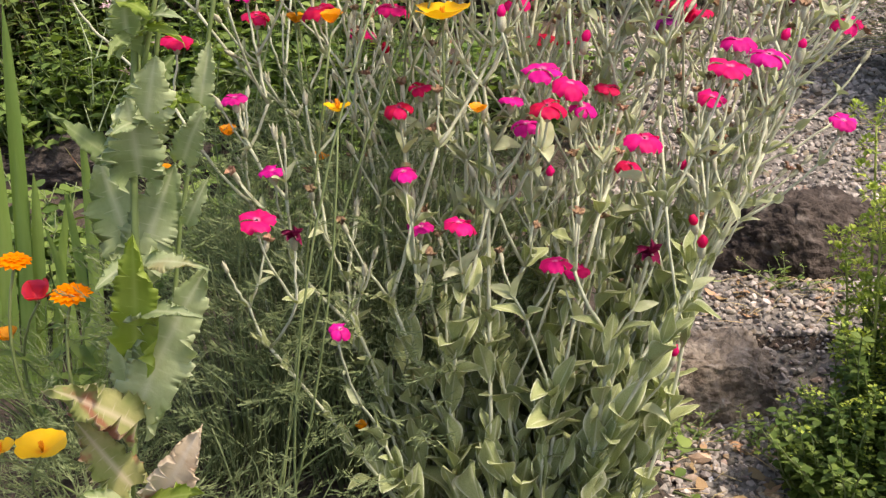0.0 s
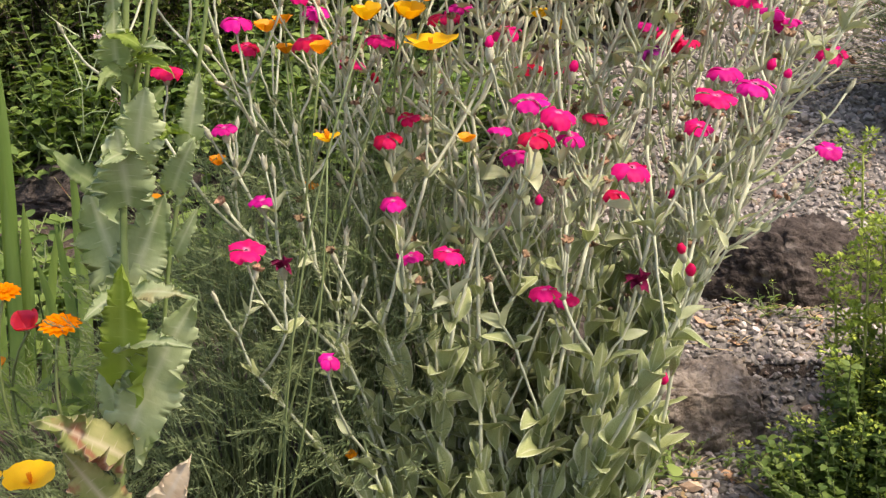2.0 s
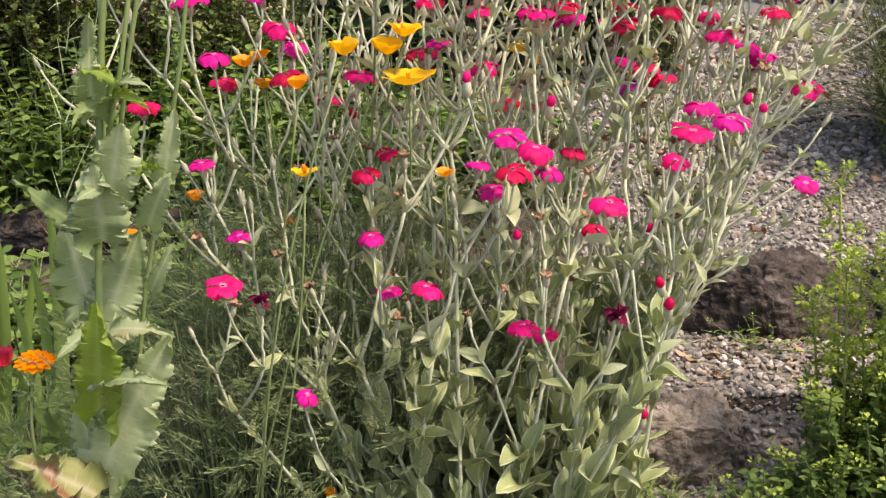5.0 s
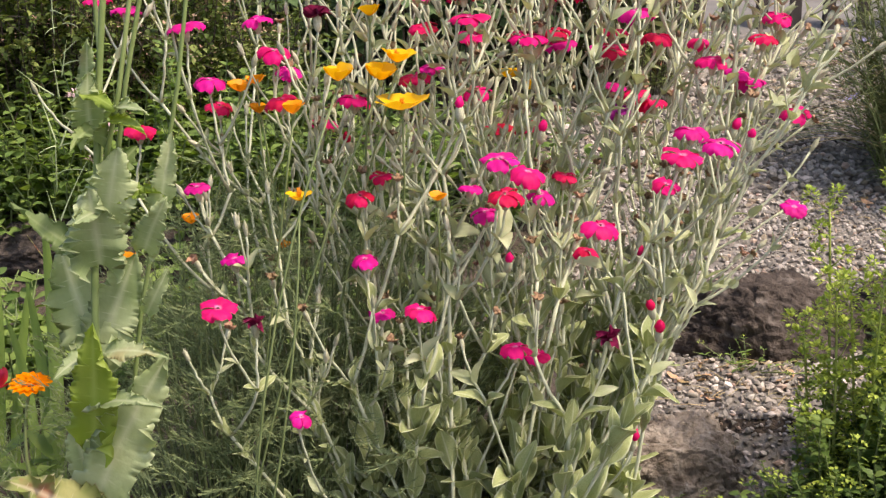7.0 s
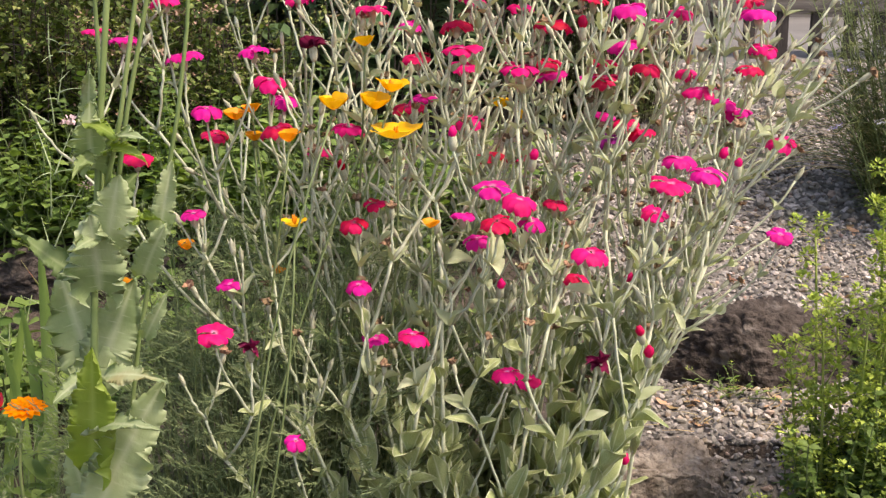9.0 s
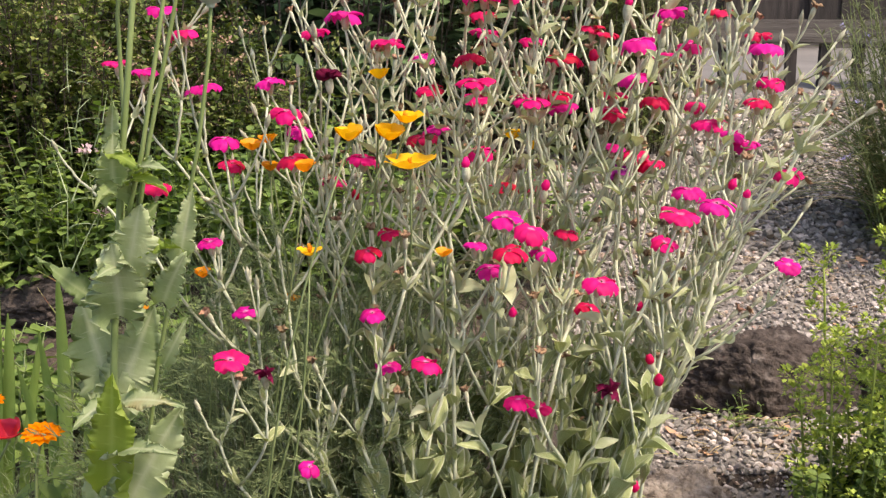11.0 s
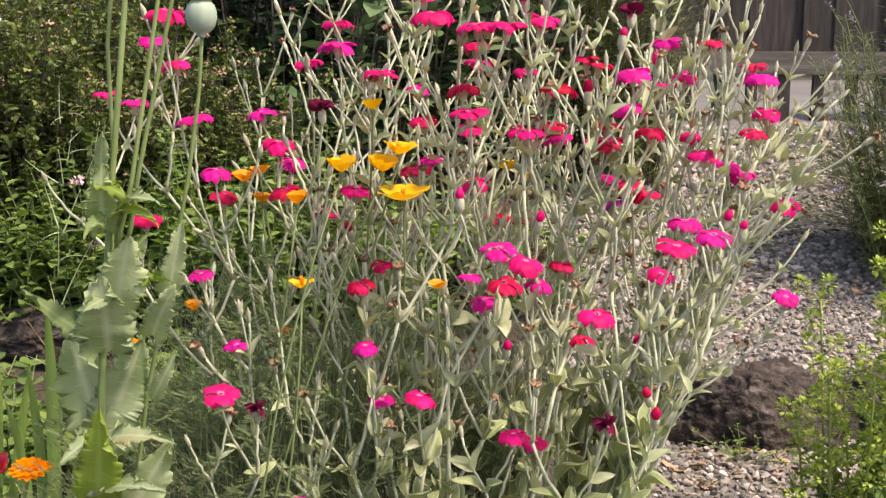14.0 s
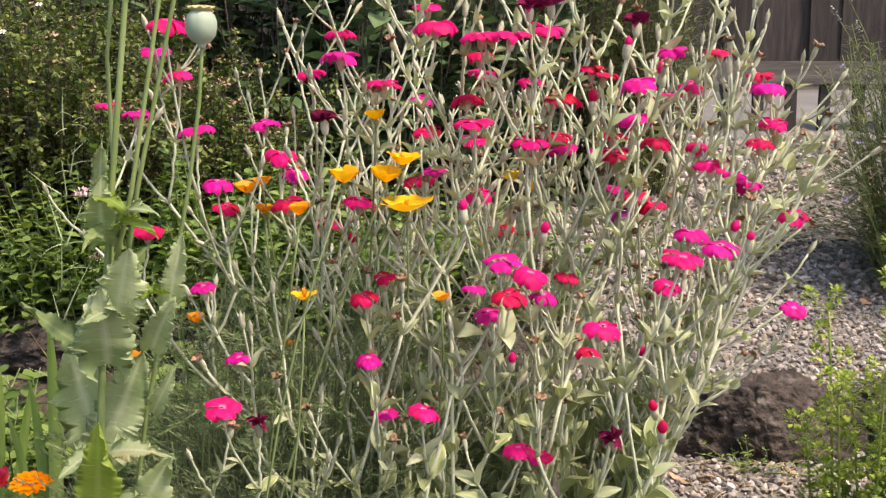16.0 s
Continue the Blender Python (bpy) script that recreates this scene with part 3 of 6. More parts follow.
# place, colour, diameter, lean
bloom(-0.237, 0.975, 0.733, "cerise", 0.0319, -1)
bloom(-0.284, 1.125, 0.710, "pink", 0.0276, -3)
bloom(-0.262, 1.121, 0.689, "cerise", 0.0276, 5)
bloom(-0.337, 1.150, 0.657, "cerise", 0.0258, 2)
bloom(-0.302, 1.115, 0.651, "pink", 0.0276, 0)
bloom(-0.220, 0.990, 0.643, "pink", 0.0309, 8)
bloom(-0.183, 1.141, 0.640, "pink", 0.0267, 20)
bloom(-0.159, 1.084, 0.615, "cerise", 0.0276, 19)
bloom(-0.153, 1.133, 0.593, "pink", 0.0267, 19)
bloom(-0.214, 1.056, 0.591, "pink", 0.0285, 8)
bloom(-0.222, 1.133, 0.558, "crimson", 0.0257, 17)
bloom(-0.278, 1.047, 0.547, "crimson", 0.0290, 12)
bloom(-0.150, 1.052, 0.573, "crimson", 0.0290, 8)
bloom(-0.106, 1.129, 0.727, "cerise", 0.0277, -4)
bloom(-0.096, 1.018, 0.706, "pink", 0.0309, 0)
bloom(-0.139, 1.156, 0.689, "cerise", 0.0258, 17)
bloom(-0.061, 1.050, 0.681, "cerise", 0.0300, 15)
bloom(-0.031, 1.152, 0.664, "pink", 0.0258, 16)
bloom(-0.108, 0.986, 0.652, "faded", 0.0145, 16)
bloom(-0.016, 1.140, 0.594, "pink", 0.0258, 7)
bloom(-0.029, 1.057, 0.593, "crimson", 0.0285, 10)
bloom(-0.083, 1.054, 0.574, "cerise", 0.0285, 18)
bloom(-0.120, 1.131, 0.542, "cerise", 0.0248, 22)
bloom(-0.094, 1.091, 0.531, "bud", 0.0105, 26)
bloom(-0.014, 0.976, 0.732, "cerise", 0.0319, -4)
bloom(-0.023, 1.161, 0.754, "cerise", 0.0267, 7)
bloom(0.026, 1.022, 0.724, "cerise", 0.0309, 9)
bloom(0.051, 0.989, 0.723, "cerise", 0.0319, 5)
bloom(0.028, 1.126, 0.707, "crimson", 0.0276, -1)
bloom(0.032, 1.150, 0.690, "cerise", 0.0267, 7)
bloom(0.015, 1.049, 0.669, "crimson", 0.0285, -0)
bloom(0.019, 0.992, 0.649, "cerise", 0.0309, 20)
bloom(0.026, 1.112, 0.626, "cerise", 0.0276, 20)
bloom(-0.023, 1.140, 0.633, "crimson", 0.0267, 12)
bloom(0.067, 1.003, 0.748, "faded", 0.0145, 1)
bloom(0.085, 1.003, 0.750, "faded", 0.0193, 14)
bloom(0.084, 1.040, 0.730, "cerise", 0.0300, 7)
bloom(0.080, 1.156, 0.682, "cerise", 0.0258, 16)
bloom(0.100, 1.030, 0.670, "crimson", 0.0300, 16)
bloom(0.071, 1.024, 0.631, "cerise", 0.0300, 11)
bloom(0.102, 1.061, 0.623, "pink", 0.0290, 10)
bloom(0.098, 1.065, 0.633, "crimson", 0.0285, 13)
bloom(0.126, 1.028, 0.668, "bud", 0.0116, 1)
bloom(0.140, 1.158, 0.694, "crimson", 0.0258, 3)
bloom(0.152, 1.157, 0.688, "crimson", 0.0258, 14)
bloom(0.158, 1.001, 0.735, "faded", 0.0145, -5)
bloom(0.144, 0.952, 0.716, "bud", 0.0078, 8)
bloom(0.207, 1.102, 0.711, "pink", 0.0276, 1)
bloom(0.260, 1.127, 0.710, "crimson", 0.0277, 7)
bloom(0.163, 1.015, 0.684, "pink", 0.0309, 7)
bloom(0.216, 1.154, 0.668, "cerise", 0.0258, 5)
bloom(0.239, 1.156, 0.678, "cerise", 0.0258, 19)
bloom(0.176, 0.973, 0.693, "bud", 0.0116, 5)
bloom(0.167, 1.046, 0.652, "pink", 0.0285, 3)
bloom(0.148, 1.041, 0.621, "crimson", 0.0300, 15)
bloom(0.150, 1.137, 0.613, "pink", 0.0267, 7)
bloom(0.190, 1.064, 0.630, "crimson", 0.0285, 8)
bloom(0.160, 1.140, 0.629, "crimson", 0.0267, 17)
bloom(0.247, 1.146, 0.619, "cerise", 0.0258, 8)
bloom(0.235, 1.039, 0.610, "cerise", 0.0300, 14)
bloom(0.282, 1.141, 0.590, "pink", 0.0258, 23)
bloom(0.296, 1.139, 0.582, "pink", 0.0258, 6)
bloom(0.282, 1.033, 0.680, "pink", 0.0300, -2)
bloom(0.307, 1.157, 0.687, "crimson", 0.0258, 2)
bloom(0.320, 1.150, 0.643, "cerise", 0.0258, 16)
bloom(0.299, 1.113, 0.625, "crimson", 0.0276, 14)
bloom(0.323, 1.076, 0.560, "cerise", 0.0276, 10)
bloom(0.158, 1.076, 0.561, "purple", 0.0276, 12)
bloom(0.183, 1.130, 0.571, "crimson", 0.0267, 8)
bloom(0.199, 1.129, 0.562, "crimson", 0.0267, 15)
bloom(0.217, 1.029, 0.549, "pink", 0.0300, 6)
bloom(0.227, 0.959, 0.548, "pink", 0.0293, 21)
bloom(0.190, 0.929, 0.543, "cerise", 0.0313, 25)
bloom(0.187, 0.975, 0.510, "cerise", 0.0270, 29)
bloom(0.265, 1.064, 0.547, "bud", 0.0114, 27)
bloom(0.242, 0.919, 0.561, "bud", 0.0088, 11)
bloom(0.300, 0.985, 0.488, "pink", 0.0270, 31)
bloom(0.122, 0.903, 0.491, "cerise", 0.0322, 26)
bloom(0.043, 0.937, 0.539, "pink", 0.0303, 15)
bloom(0.069, 0.977, 0.521, "cerise", 0.0284, 28)
bloom(0.046, 0.907, 0.516, "crimson", 0.0322, 21)
bloom(0.082, 1.000, 0.497, "pink", 0.0261, 27)
bloom(0.021, 1.016, 0.500, "pink", 0.0251, 15)
bloom(0.033, 0.960, 0.490, "pink", 0.0293, 13)
bloom(0.106, 1.035, 0.507, "crimson", 0.0251, 18)
bloom(0.126, 1.023, 0.440, "crimson", 0.0251, 15)
bloom(0.054, 0.977, 0.444, "bud", 0.0097, 33)
bloom(0.027, 1.103, 0.576, "cerise", 0.0276, 11)
bloom(0.010, 0.920, 0.585, "bud", 0.0098, 4)
bloom(0.050, 1.131, 0.537, "crimson", 0.0257, 10)
bloom(0.079, 1.131, 0.537, "crimson", 0.0257, 24)
bloom(0.082, 0.991, 0.556, "bud", 0.0106, 11)
bloom(-0.059, 1.038, 0.506, "crimson", 0.0242, 10)
bloom(-0.076, 0.999, 0.496, "crimson", 0.0261, 30)
bloom(-0.073, 1.005, 0.437, "pink", 0.0251, 22)
bloom(-0.059, 1.013, 0.384, "pink", 0.0251, 21)
bloom(-0.022, 0.925, 0.414, "cerise", 0.0303, 15)
bloom(0.058, 0.940, 0.376, "cerise", 0.0293, 17)
bloom(0.083, 1.007, 0.346, "cerise", 0.0251, 22)
bloom(-0.186, 0.907, 0.421, "cerise", 0.0312, 28)
bloom(-0.165, 0.955, 0.393, "faded", 0.0117, 18)
bloom(-0.192, 1.021, 0.433, "pink", 0.0251, 14)
bloom(-0.225, 1.032, 0.497, "pink", 0.0251, 20)
bloom(0.174, 0.951, 0.409, "bud", 0.0108, 36)
bloom(0.176, 0.918, 0.400, "bud", 0.0117, 26)
bloom(0.140, 0.954, 0.380, "faded", 0.0137, 33)
bloom(0.161, 1.138, 0.578, "pink", 0.0258, 13)
bloom(0.188, 1.106, 0.417, "bud", 0.0114, 25)
bloom(-0.120, 0.899, 0.330, "pink", 0.0215, 23)
bloom(0.168, 0.970, 0.281, "bud", 0.0108, 19)

# spent heads and buds that stand out
for sort, spots in (("dead", ((-0.216, 0.985, 0.446), (-0.149, 0.965, 0.435), (-0.120, 0.965, 0.405), (0.014, 0.955, 0.382), (0.079, 0.960, 0.417), (0.113, 1.000, 0.496), (0.074, 0.980, 0.463), (0.203, 1.020, 0.450), (0.286, 1.080, 0.427), (-0.042, 1.000, 0.512), (-0.156, 1.100, 0.643), (0.273, 1.070, 0.430), (-0.195, 0.980, 0.383), (-0.073, 1.020, 0.513), (-0.118, 1.050, 0.554))),
                    ("bud", ((-0.177, 1.000, 0.471), (-0.064, 0.970, 0.414), (-0.098, 0.965, 0.381), (0.001, 0.970, 0.483), (-0.009, 0.975, 0.451), (-0.365, 1.040, 0.592), (0.302, 1.100, 0.434), (0.244, 1.050, 0.432), (-0.161, 1.030, 0.503), (-0.228, 0.975, 0.363), (0.167, 0.990, 0.463), (0.336, 1.150, 0.591)))):
    for x, y, z in spots:
        near = min(range(len(campions)), key=lambda j: (0.5 * x - CAMPION_BASES[j][0]) ** 2 + (1.06 + 0.45 * (y - 1.06) - CAMPION_BASES[j][1]) ** 2)
        tips[near].append((Vector((x, y, z - 0.012)), Vector((x, 0, 0.6)).normalized(), sort))

BRACTS = [leaf_geo(1.0, 0.34 + 0.05 * k, bend=0.02 + 0.14 * k, fold=0.45 + 0.1 * k, nu=6, peak=0.42, wave=0.02, nv=2) for k in range(4)]
LEAVES = []
for k in range(7):
    LEAVES.append(leaf_geo(1.0, 0.30 + 0.026 * k, bend=-0.12 + 0.10 * k, fold=0.35 + 0.28 * (k % 3), nu=14, peak=0.54, wave=0.040 + 0.016 * (k % 3), nv=3).mesh("leaf", [WOOL_LEAF]))
    mark_rim(LEAVES[-1], 7)


def campion_leaf(plant, at, way, size, up=None):
    up = Vector((0, 0, 1)) + rand_dir(0.35) if up is None else up
    piece("leaf", rng.choice(LEAVES), plant, Matrix.Translation(-plant.location) @ frame_of(at, way, up, rng.uniform(-0.5, 0.5), size))


def pair_of_leaves(plant, at, way, size, rise=0.6, into=None, side=None):
    w = Vector(way).normalized()
    if side is None or side.length < 1e-5:
        side = w.cross(rand_dir())
    side = side.normalized()
    size *= 0.62 if at.x < -0.075 else 1.0
    for s in (1, -1):
        d = (side * s + w * rise * rng.uniform(0.8, 1.2) + rand_dir(0.15)).normalized()
        up = w * 0.6 - side * s + rand_dir(0.3)
        if into is not None:
            # small bracts grow with their branch
            into.graft(rng.choice(BRACTS), frame_of(at - w * 0.002, d, up, rng.uniform(-0.4, 0.4), size * rng.uniform(0.75, 1.2)), 1)
        else:
            campion_leaf(plant, at - w * 0.002, d, size * rng.uniform(0.75, 1.25), up)


def put_tip(plant, at, way, sort):
    """A bud or spent head at the end of a branch."""
    thick = rng.uniform(0.52, 0.70)
    m = Matrix.Translation(at - plant.location) @ way.to_track_quat("Z", "Y").to_matrix().to_4x4() @ Matrix.Rotation(rng.uniform(0, 6.28), 4, "Z") @ Matrix.Diagonal((thick, thick, rng.uniform(0.62, 0.85), 1))
    piece("bud" if sort == "bud" else "dead_head", rng.choice(BUDS if sort == "bud" else DEAD), plant, m)


def limb(a, b, r0, r1, end_way=None, n=7):
    """A branch that leaves its node sideways and slowly turns upwards, a little thicker at the node."""
    span = b - a
    flat = Vector((span.x, span.y, 0))
    ctrl = a.lerp(b, 0.5) + flat * rng.uniform(0.02, 0.16) - Vector((0, 0, span.z * rng.uniform(0.02, 0.12)))
    if end_way is not None:
        ctrl = ctrl.lerp(b - end_way * span.length * 0.5, 0.25)
    pts = curve(a, ctrl, b, n)
    for k in range(1, n):
        pts[k] += rand_dir(0.0009)
    g = Geo()
    rads = [r0 + (r1 - r0) * k / n for k in range(n + 1)]
    rads[0], rads[-1] = rads[0] * 1.18, rads[-1] * 1.12
    g.tube(pts, rads, 5)
    return g, pts


def girth(count):
    return 0.00086 + 0.00032 * math.sqrt(count)


def side_shoots(plant, at, way, out, number):
    """Short shoots with buds in the leaf axils."""
    for _ in range(number):
        d = (way * 0.8 + rand_dir(0.75)).normalized()
        d.z = abs(d.z) + 0.15
        ln = rng.uniform(0.014, 0.05)
        end = at + d.normalized() * ln + Vector((0, 0, 0.3 * ln))
        shoot, pts = limb(at, end, 0.0010, 0.0008, n=4)
        out.append(shoot)
        tip_way = (pts[-1] - pts[-2]).normalized()
        put_tip(plant, end, tip_way, rng.choice(("bud", "bud", "bud", "bud", "dead")))
        if ln > 0.03:
            pair_of_leaves(plant, pts[2], tip_way, 0.014, 1.2, shoot)


def clear_of_path(p):
    """Keeps stems inside the clump's edge over the gravel."""
    p.x = min(p.x, 0.110 + 0.47 * max(0.0, p.z - 0.15))
    return p


def fork_of(a, b, slope, base):
    """Where two branches of that slope (run over rise) from one fork would reach the places a and b."""
    dx, dy = b.x - a.x, b.y - a.y
    d = math.hypot(dx, dy) + 1e-6
    z = (a.z + b.z - d / slope) * 0.5
    part = min(max((a.z - z) * slope / d, 0.0), 1.0)
    top = min(a.z, b.z) - 0.028
    if z > top:
        z = top
        part = 0.15 if a.z < b.z else 0.85
    p = Vector((a.x + dx * part, a.y + dy * part, z))
    pull = min(0.3, 0.9 * (min(a.z, b.z) - z) / max(p.z - base.z, 0.1))
    p.x += (base.x - p.x) * pull * 0.5
    p.y += (base.y - p.y) * pull * 0.5
    return p


def join_tips(todo, base, floor_z):
    """Joins the nearest branches in pairs from the top down, so that every stem forks again and again."""
    trees = [(t[0].copy(), 1, None, t) for t in todo]
    best = {}

    def score(i, j):
        a, b = trees[i], trees[j]
        if a[1] + b[1] > LARGEST:
            return None
        p = fork_of(a[0], b[0], SLOPE, base)
        return p.z if p.z > floor_z else None

    alive = list(range(len(trees)))
    for n, i in enumerate(alive):
        for j in alive[n + 1:]:
            z = score(i, j)
            if z is not None:
                best[i, j] = z
    while best:
        i, j = max(best, key=best.get)
        a, b = trees[i], trees[j]
        p = fork_of(a[0], b[0], SLOPE * rng.uniform(0.8, 1.35), base)
        p += Vector((rng.gauss(0, 0.004), rng.gauss(0, 0.004), -rng.uniform(0.0, 0.02)))
        clear_of_path(p)
        p.z = max(p.z, floor_z - 0.03)
        alive = [k for k in alive if k not in (i, j)]
        best = {key: z for key, z in best.items() if i not in key and j not in key}
        trees.append((p, a[1] + b[1], (i, j), None))
        k = len(trees) - 1
        for h in alive:
            z = score(h, k)
            if z is not None:
                best[h, k] = z
        alive.append(k)
    return trees, alive


LARGEST, SLOPE = 9, 0.68


def grow_limb(plant, trees, index, start, out):
    """The branch from a fork to the next fork or to its tip, with its leaves."""
    at, count, kids, tip = trees[index]
    reach = (at - start).length
    if tip is not None:
        _, axis, sort = tip
        g, pts = limb(start, at, girth(1) * 1.15, girth(1) * 0.86, end_way=axis if sort == "flower" else None)
        out.append(g)
        way = (pts[-1] - pts[-2]).normalized()
        if reach > 0.05:
            for k in ((3,) if reach < 0.11 else (2, 5) if reach < 0.2 else (1, 3, 5)):
                d = (pts[k + 1] - pts[k - 1]).normalized()
                big = k < 4 and pts[k].z < 0.5 and pts[k].x < 0.2
                pair_of_leaves(plant, pts[k], d, rng.uniform(0.022, 0.034) if big else rng.uniform(0.013, 0.024), 1.5, None if big and reach > 0.15 else g)
                if k > 2 and rng.random() < 0.36:
                    side_shoots(plant, pts[k], d, out, 1)
        if sort != "flower":
            put_tip(plant, at, way, sort)
        return
    g, pts = limb(start, at, girth(count) * 1.04, girth(count) * 0.95, n=6)
    out.append(g)
    way = (pts[-1] - pts[-2]).normalized()
    h = at.z - plant.location.z
    size = max(0.018, 0.050 - 0.072 * h) * rng.uniform(0.8, 1.25)
    if at.x > 0.2:
        size = min(size, 0.022)
    spread = trees[kids[0]][0] - trees[kids[1]][0]
    spread -= way * spread.dot(way)
    if reach > 0.12:
        pair_of_leaves(plant, pts[3], pts[4] - pts[2], size, 2.0, None if size > 0.027 else g)
    pair_of_leaves(plant, at, way, size, rng.uniform(0.9, 1.8), None if size > 0.027 else g, spread)
    if rng.random() < 0.35:
        side_shoots(plant, at, way, out, rng.choice((1, 1, 2)) if at.z > 0.4 else 1)
    for k in kids:
        grow_limb(plant, trees, k, at.copy(), out)


def grow_campion(i):
    plant = campions[i]
    base = Vector(plant.location)
    todo = list(tips[i])
    # further tips with buds and spent heads fill the crown
    for n in range(84 if base.x > 0.02 else 50):
        a, r = rng.uniform(0, 6.28), math.sqrt(rng.random())
        spread = Vector((base.x * 1.9 + 0.24 * r * math.cos(a), base.y + 0.07 + 0.19 * r * math.sin(a), 0))
        spread.y = max(spread.y, 1.03)
        z = rng.uniform(0.36, 0.84) - 0.12 * r * r - (0.5 * abs(base.x) if base.x < 0 else 0.1 * base.x)
        spread.x = min(max(spread.x, -0.25), 0.15 + 0.60 * max(0.0, z - 0.30))
        axis = Vector((spread.x - base.x, spread.y - base.y, rng.uniform(0.3, 0.7))).normalized()
        todo.append((Vector((spread.x, spread.y, z)), axis, rng.choice(("bud", "bud", "bud", "dead"))))
    if base.x > 0.05:
        # slender stems fan out over the path
        for n in range(26):
            k = rng.random()
            at = Vector((0.20 + 0.19 * k + rng.gauss(0, 0.015), rng.uniform(1.04, 1.24), 0.33 + 0.24 * k + rng.uniform(0.0, 0.12)))
            todo.append((at, Vector((0.7, 0, 0.7)), rng.choice(("bud", "bud", "dead"))))
    trees, roots = join_tips(todo, base, base.z + 0.19)
    for root in list(roots):
        top, count, kids, tip = trees[root]
        if tip is None or top.x < 0.17:
            continue
        forks = [k for k in range(len(trees)) if trees[k][2] is not None and trees[k][0].z < top.z - 0.05]
        if forks:
            k = min(forks, key=lambda j: (trees[j][0] - top).length)
            at, n, others, _ = trees[k]
            trees[k] = (at, n + 1, others + (root,), None)
            roots.remove(root)
    for root in roots:
        top, count, kids, tip = trees[root]
        out = []
        start = base + Vector((rng.gauss(0, 0.036), rng.gauss(0, 0.030), 0))
        if tip is not None:
            # a stem that never forks
            fork = clear_of_path(start.lerp(top, 0.62))
        else:
            fork = top
        # the foot stands under its fork as far as the clump allows
        start.x += 0.25 * (fork.x - start.x)
        start.y += 0.25 * (fork.y - start.y)
        start.x = min(max(start.x, -0.065), 0.135)
        start.y = min(start.y, 1.16)
        bend = start.lerp(fork, 0.5) + Vector(((fork.x - start.x) * rng.uniform(-0.3, 0.35), (fork.y - start.y) * rng.uniform(-0.3, 0.3), 0.0)) + rand_dir(0.022)
        path = curve(start, bend, fork, 8)
        g = Geo()
        thick = girth(max(count, 3))
        g.tube(path, [thick * (1.12 - 0.12 * k / 8) for k in range(9)], 6)
        # leaves in pairs up the stem, large below
        side = rand_dir()
        for k in (0, 1, 2, 3, 4, 5, 6, 7):
            p = path[k].lerp(path[k + 1], rng.random())
            h = p.z - base.z
            way = path[k + 1] - path[max(k - 1, 0)]
            side = way.cross(side)
            size = max(0.020, 0.060 - 0.090 * h) * rng.uniform(0.7, 1.25)
            if p.x > 0.185:
                if rng.random() < 0.3:
                    pair_of_leaves(plant, p, way, 0.022, 2.5)
            elif h < 0.26 or rng.random() < 0.65:
                pair_of_leaves(plant, p, way, size, rng.uniform(2.2, 5.5), None, side)
        if tip is None:
            trees[root] = (fork, count, kids, None)
            way = (fork - path[-2]).normalized()
            spread = trees[kids[0]][0] - trees[kids[1]][0]
            pair_of_leaves(plant, fork, way, max(0.022, 0.056 - 0.075 * (fork.z - base.z)) if fork.x < 0.19 else 0.022, rng.uniform(0.9, 1.7), None, spread - way * spread.dot(way))
            for k in kids:
                grow_limb(plant, trees, k, fork.copy(), out)
        else:
            grow_limb(plant, trees, root, fork.copy(), out)
        for p in g.v:
            p -= plant.location
        stem = piece("stem", g.mesh("stem", [WOOL_STEM]), plant)
        for g in out:
            for p in g.v:
                p -= plant.location
            piece("branch", g.mesh("branch", [WOOL_STEM, WOOL_BRACT]), stem)
    # basal rosette
    for _ in range(34):
        a = rng.uniform(0, 6.28)
        d = Vector((math.cos(a), math.sin(a), rng.uniform(2.0, 6.0)))
        campion_leaf(plant, base + Vector((0.05 * math.cos(a) * rng.random(), 0.05 * math.sin(a) * rng.random(), rng.uniform(0.0, 0.10))), d, rng.uniform(0.045, 0.068))


for i in range(len(campions)):
    grow_campion(i)

# ---- opium poppy ----


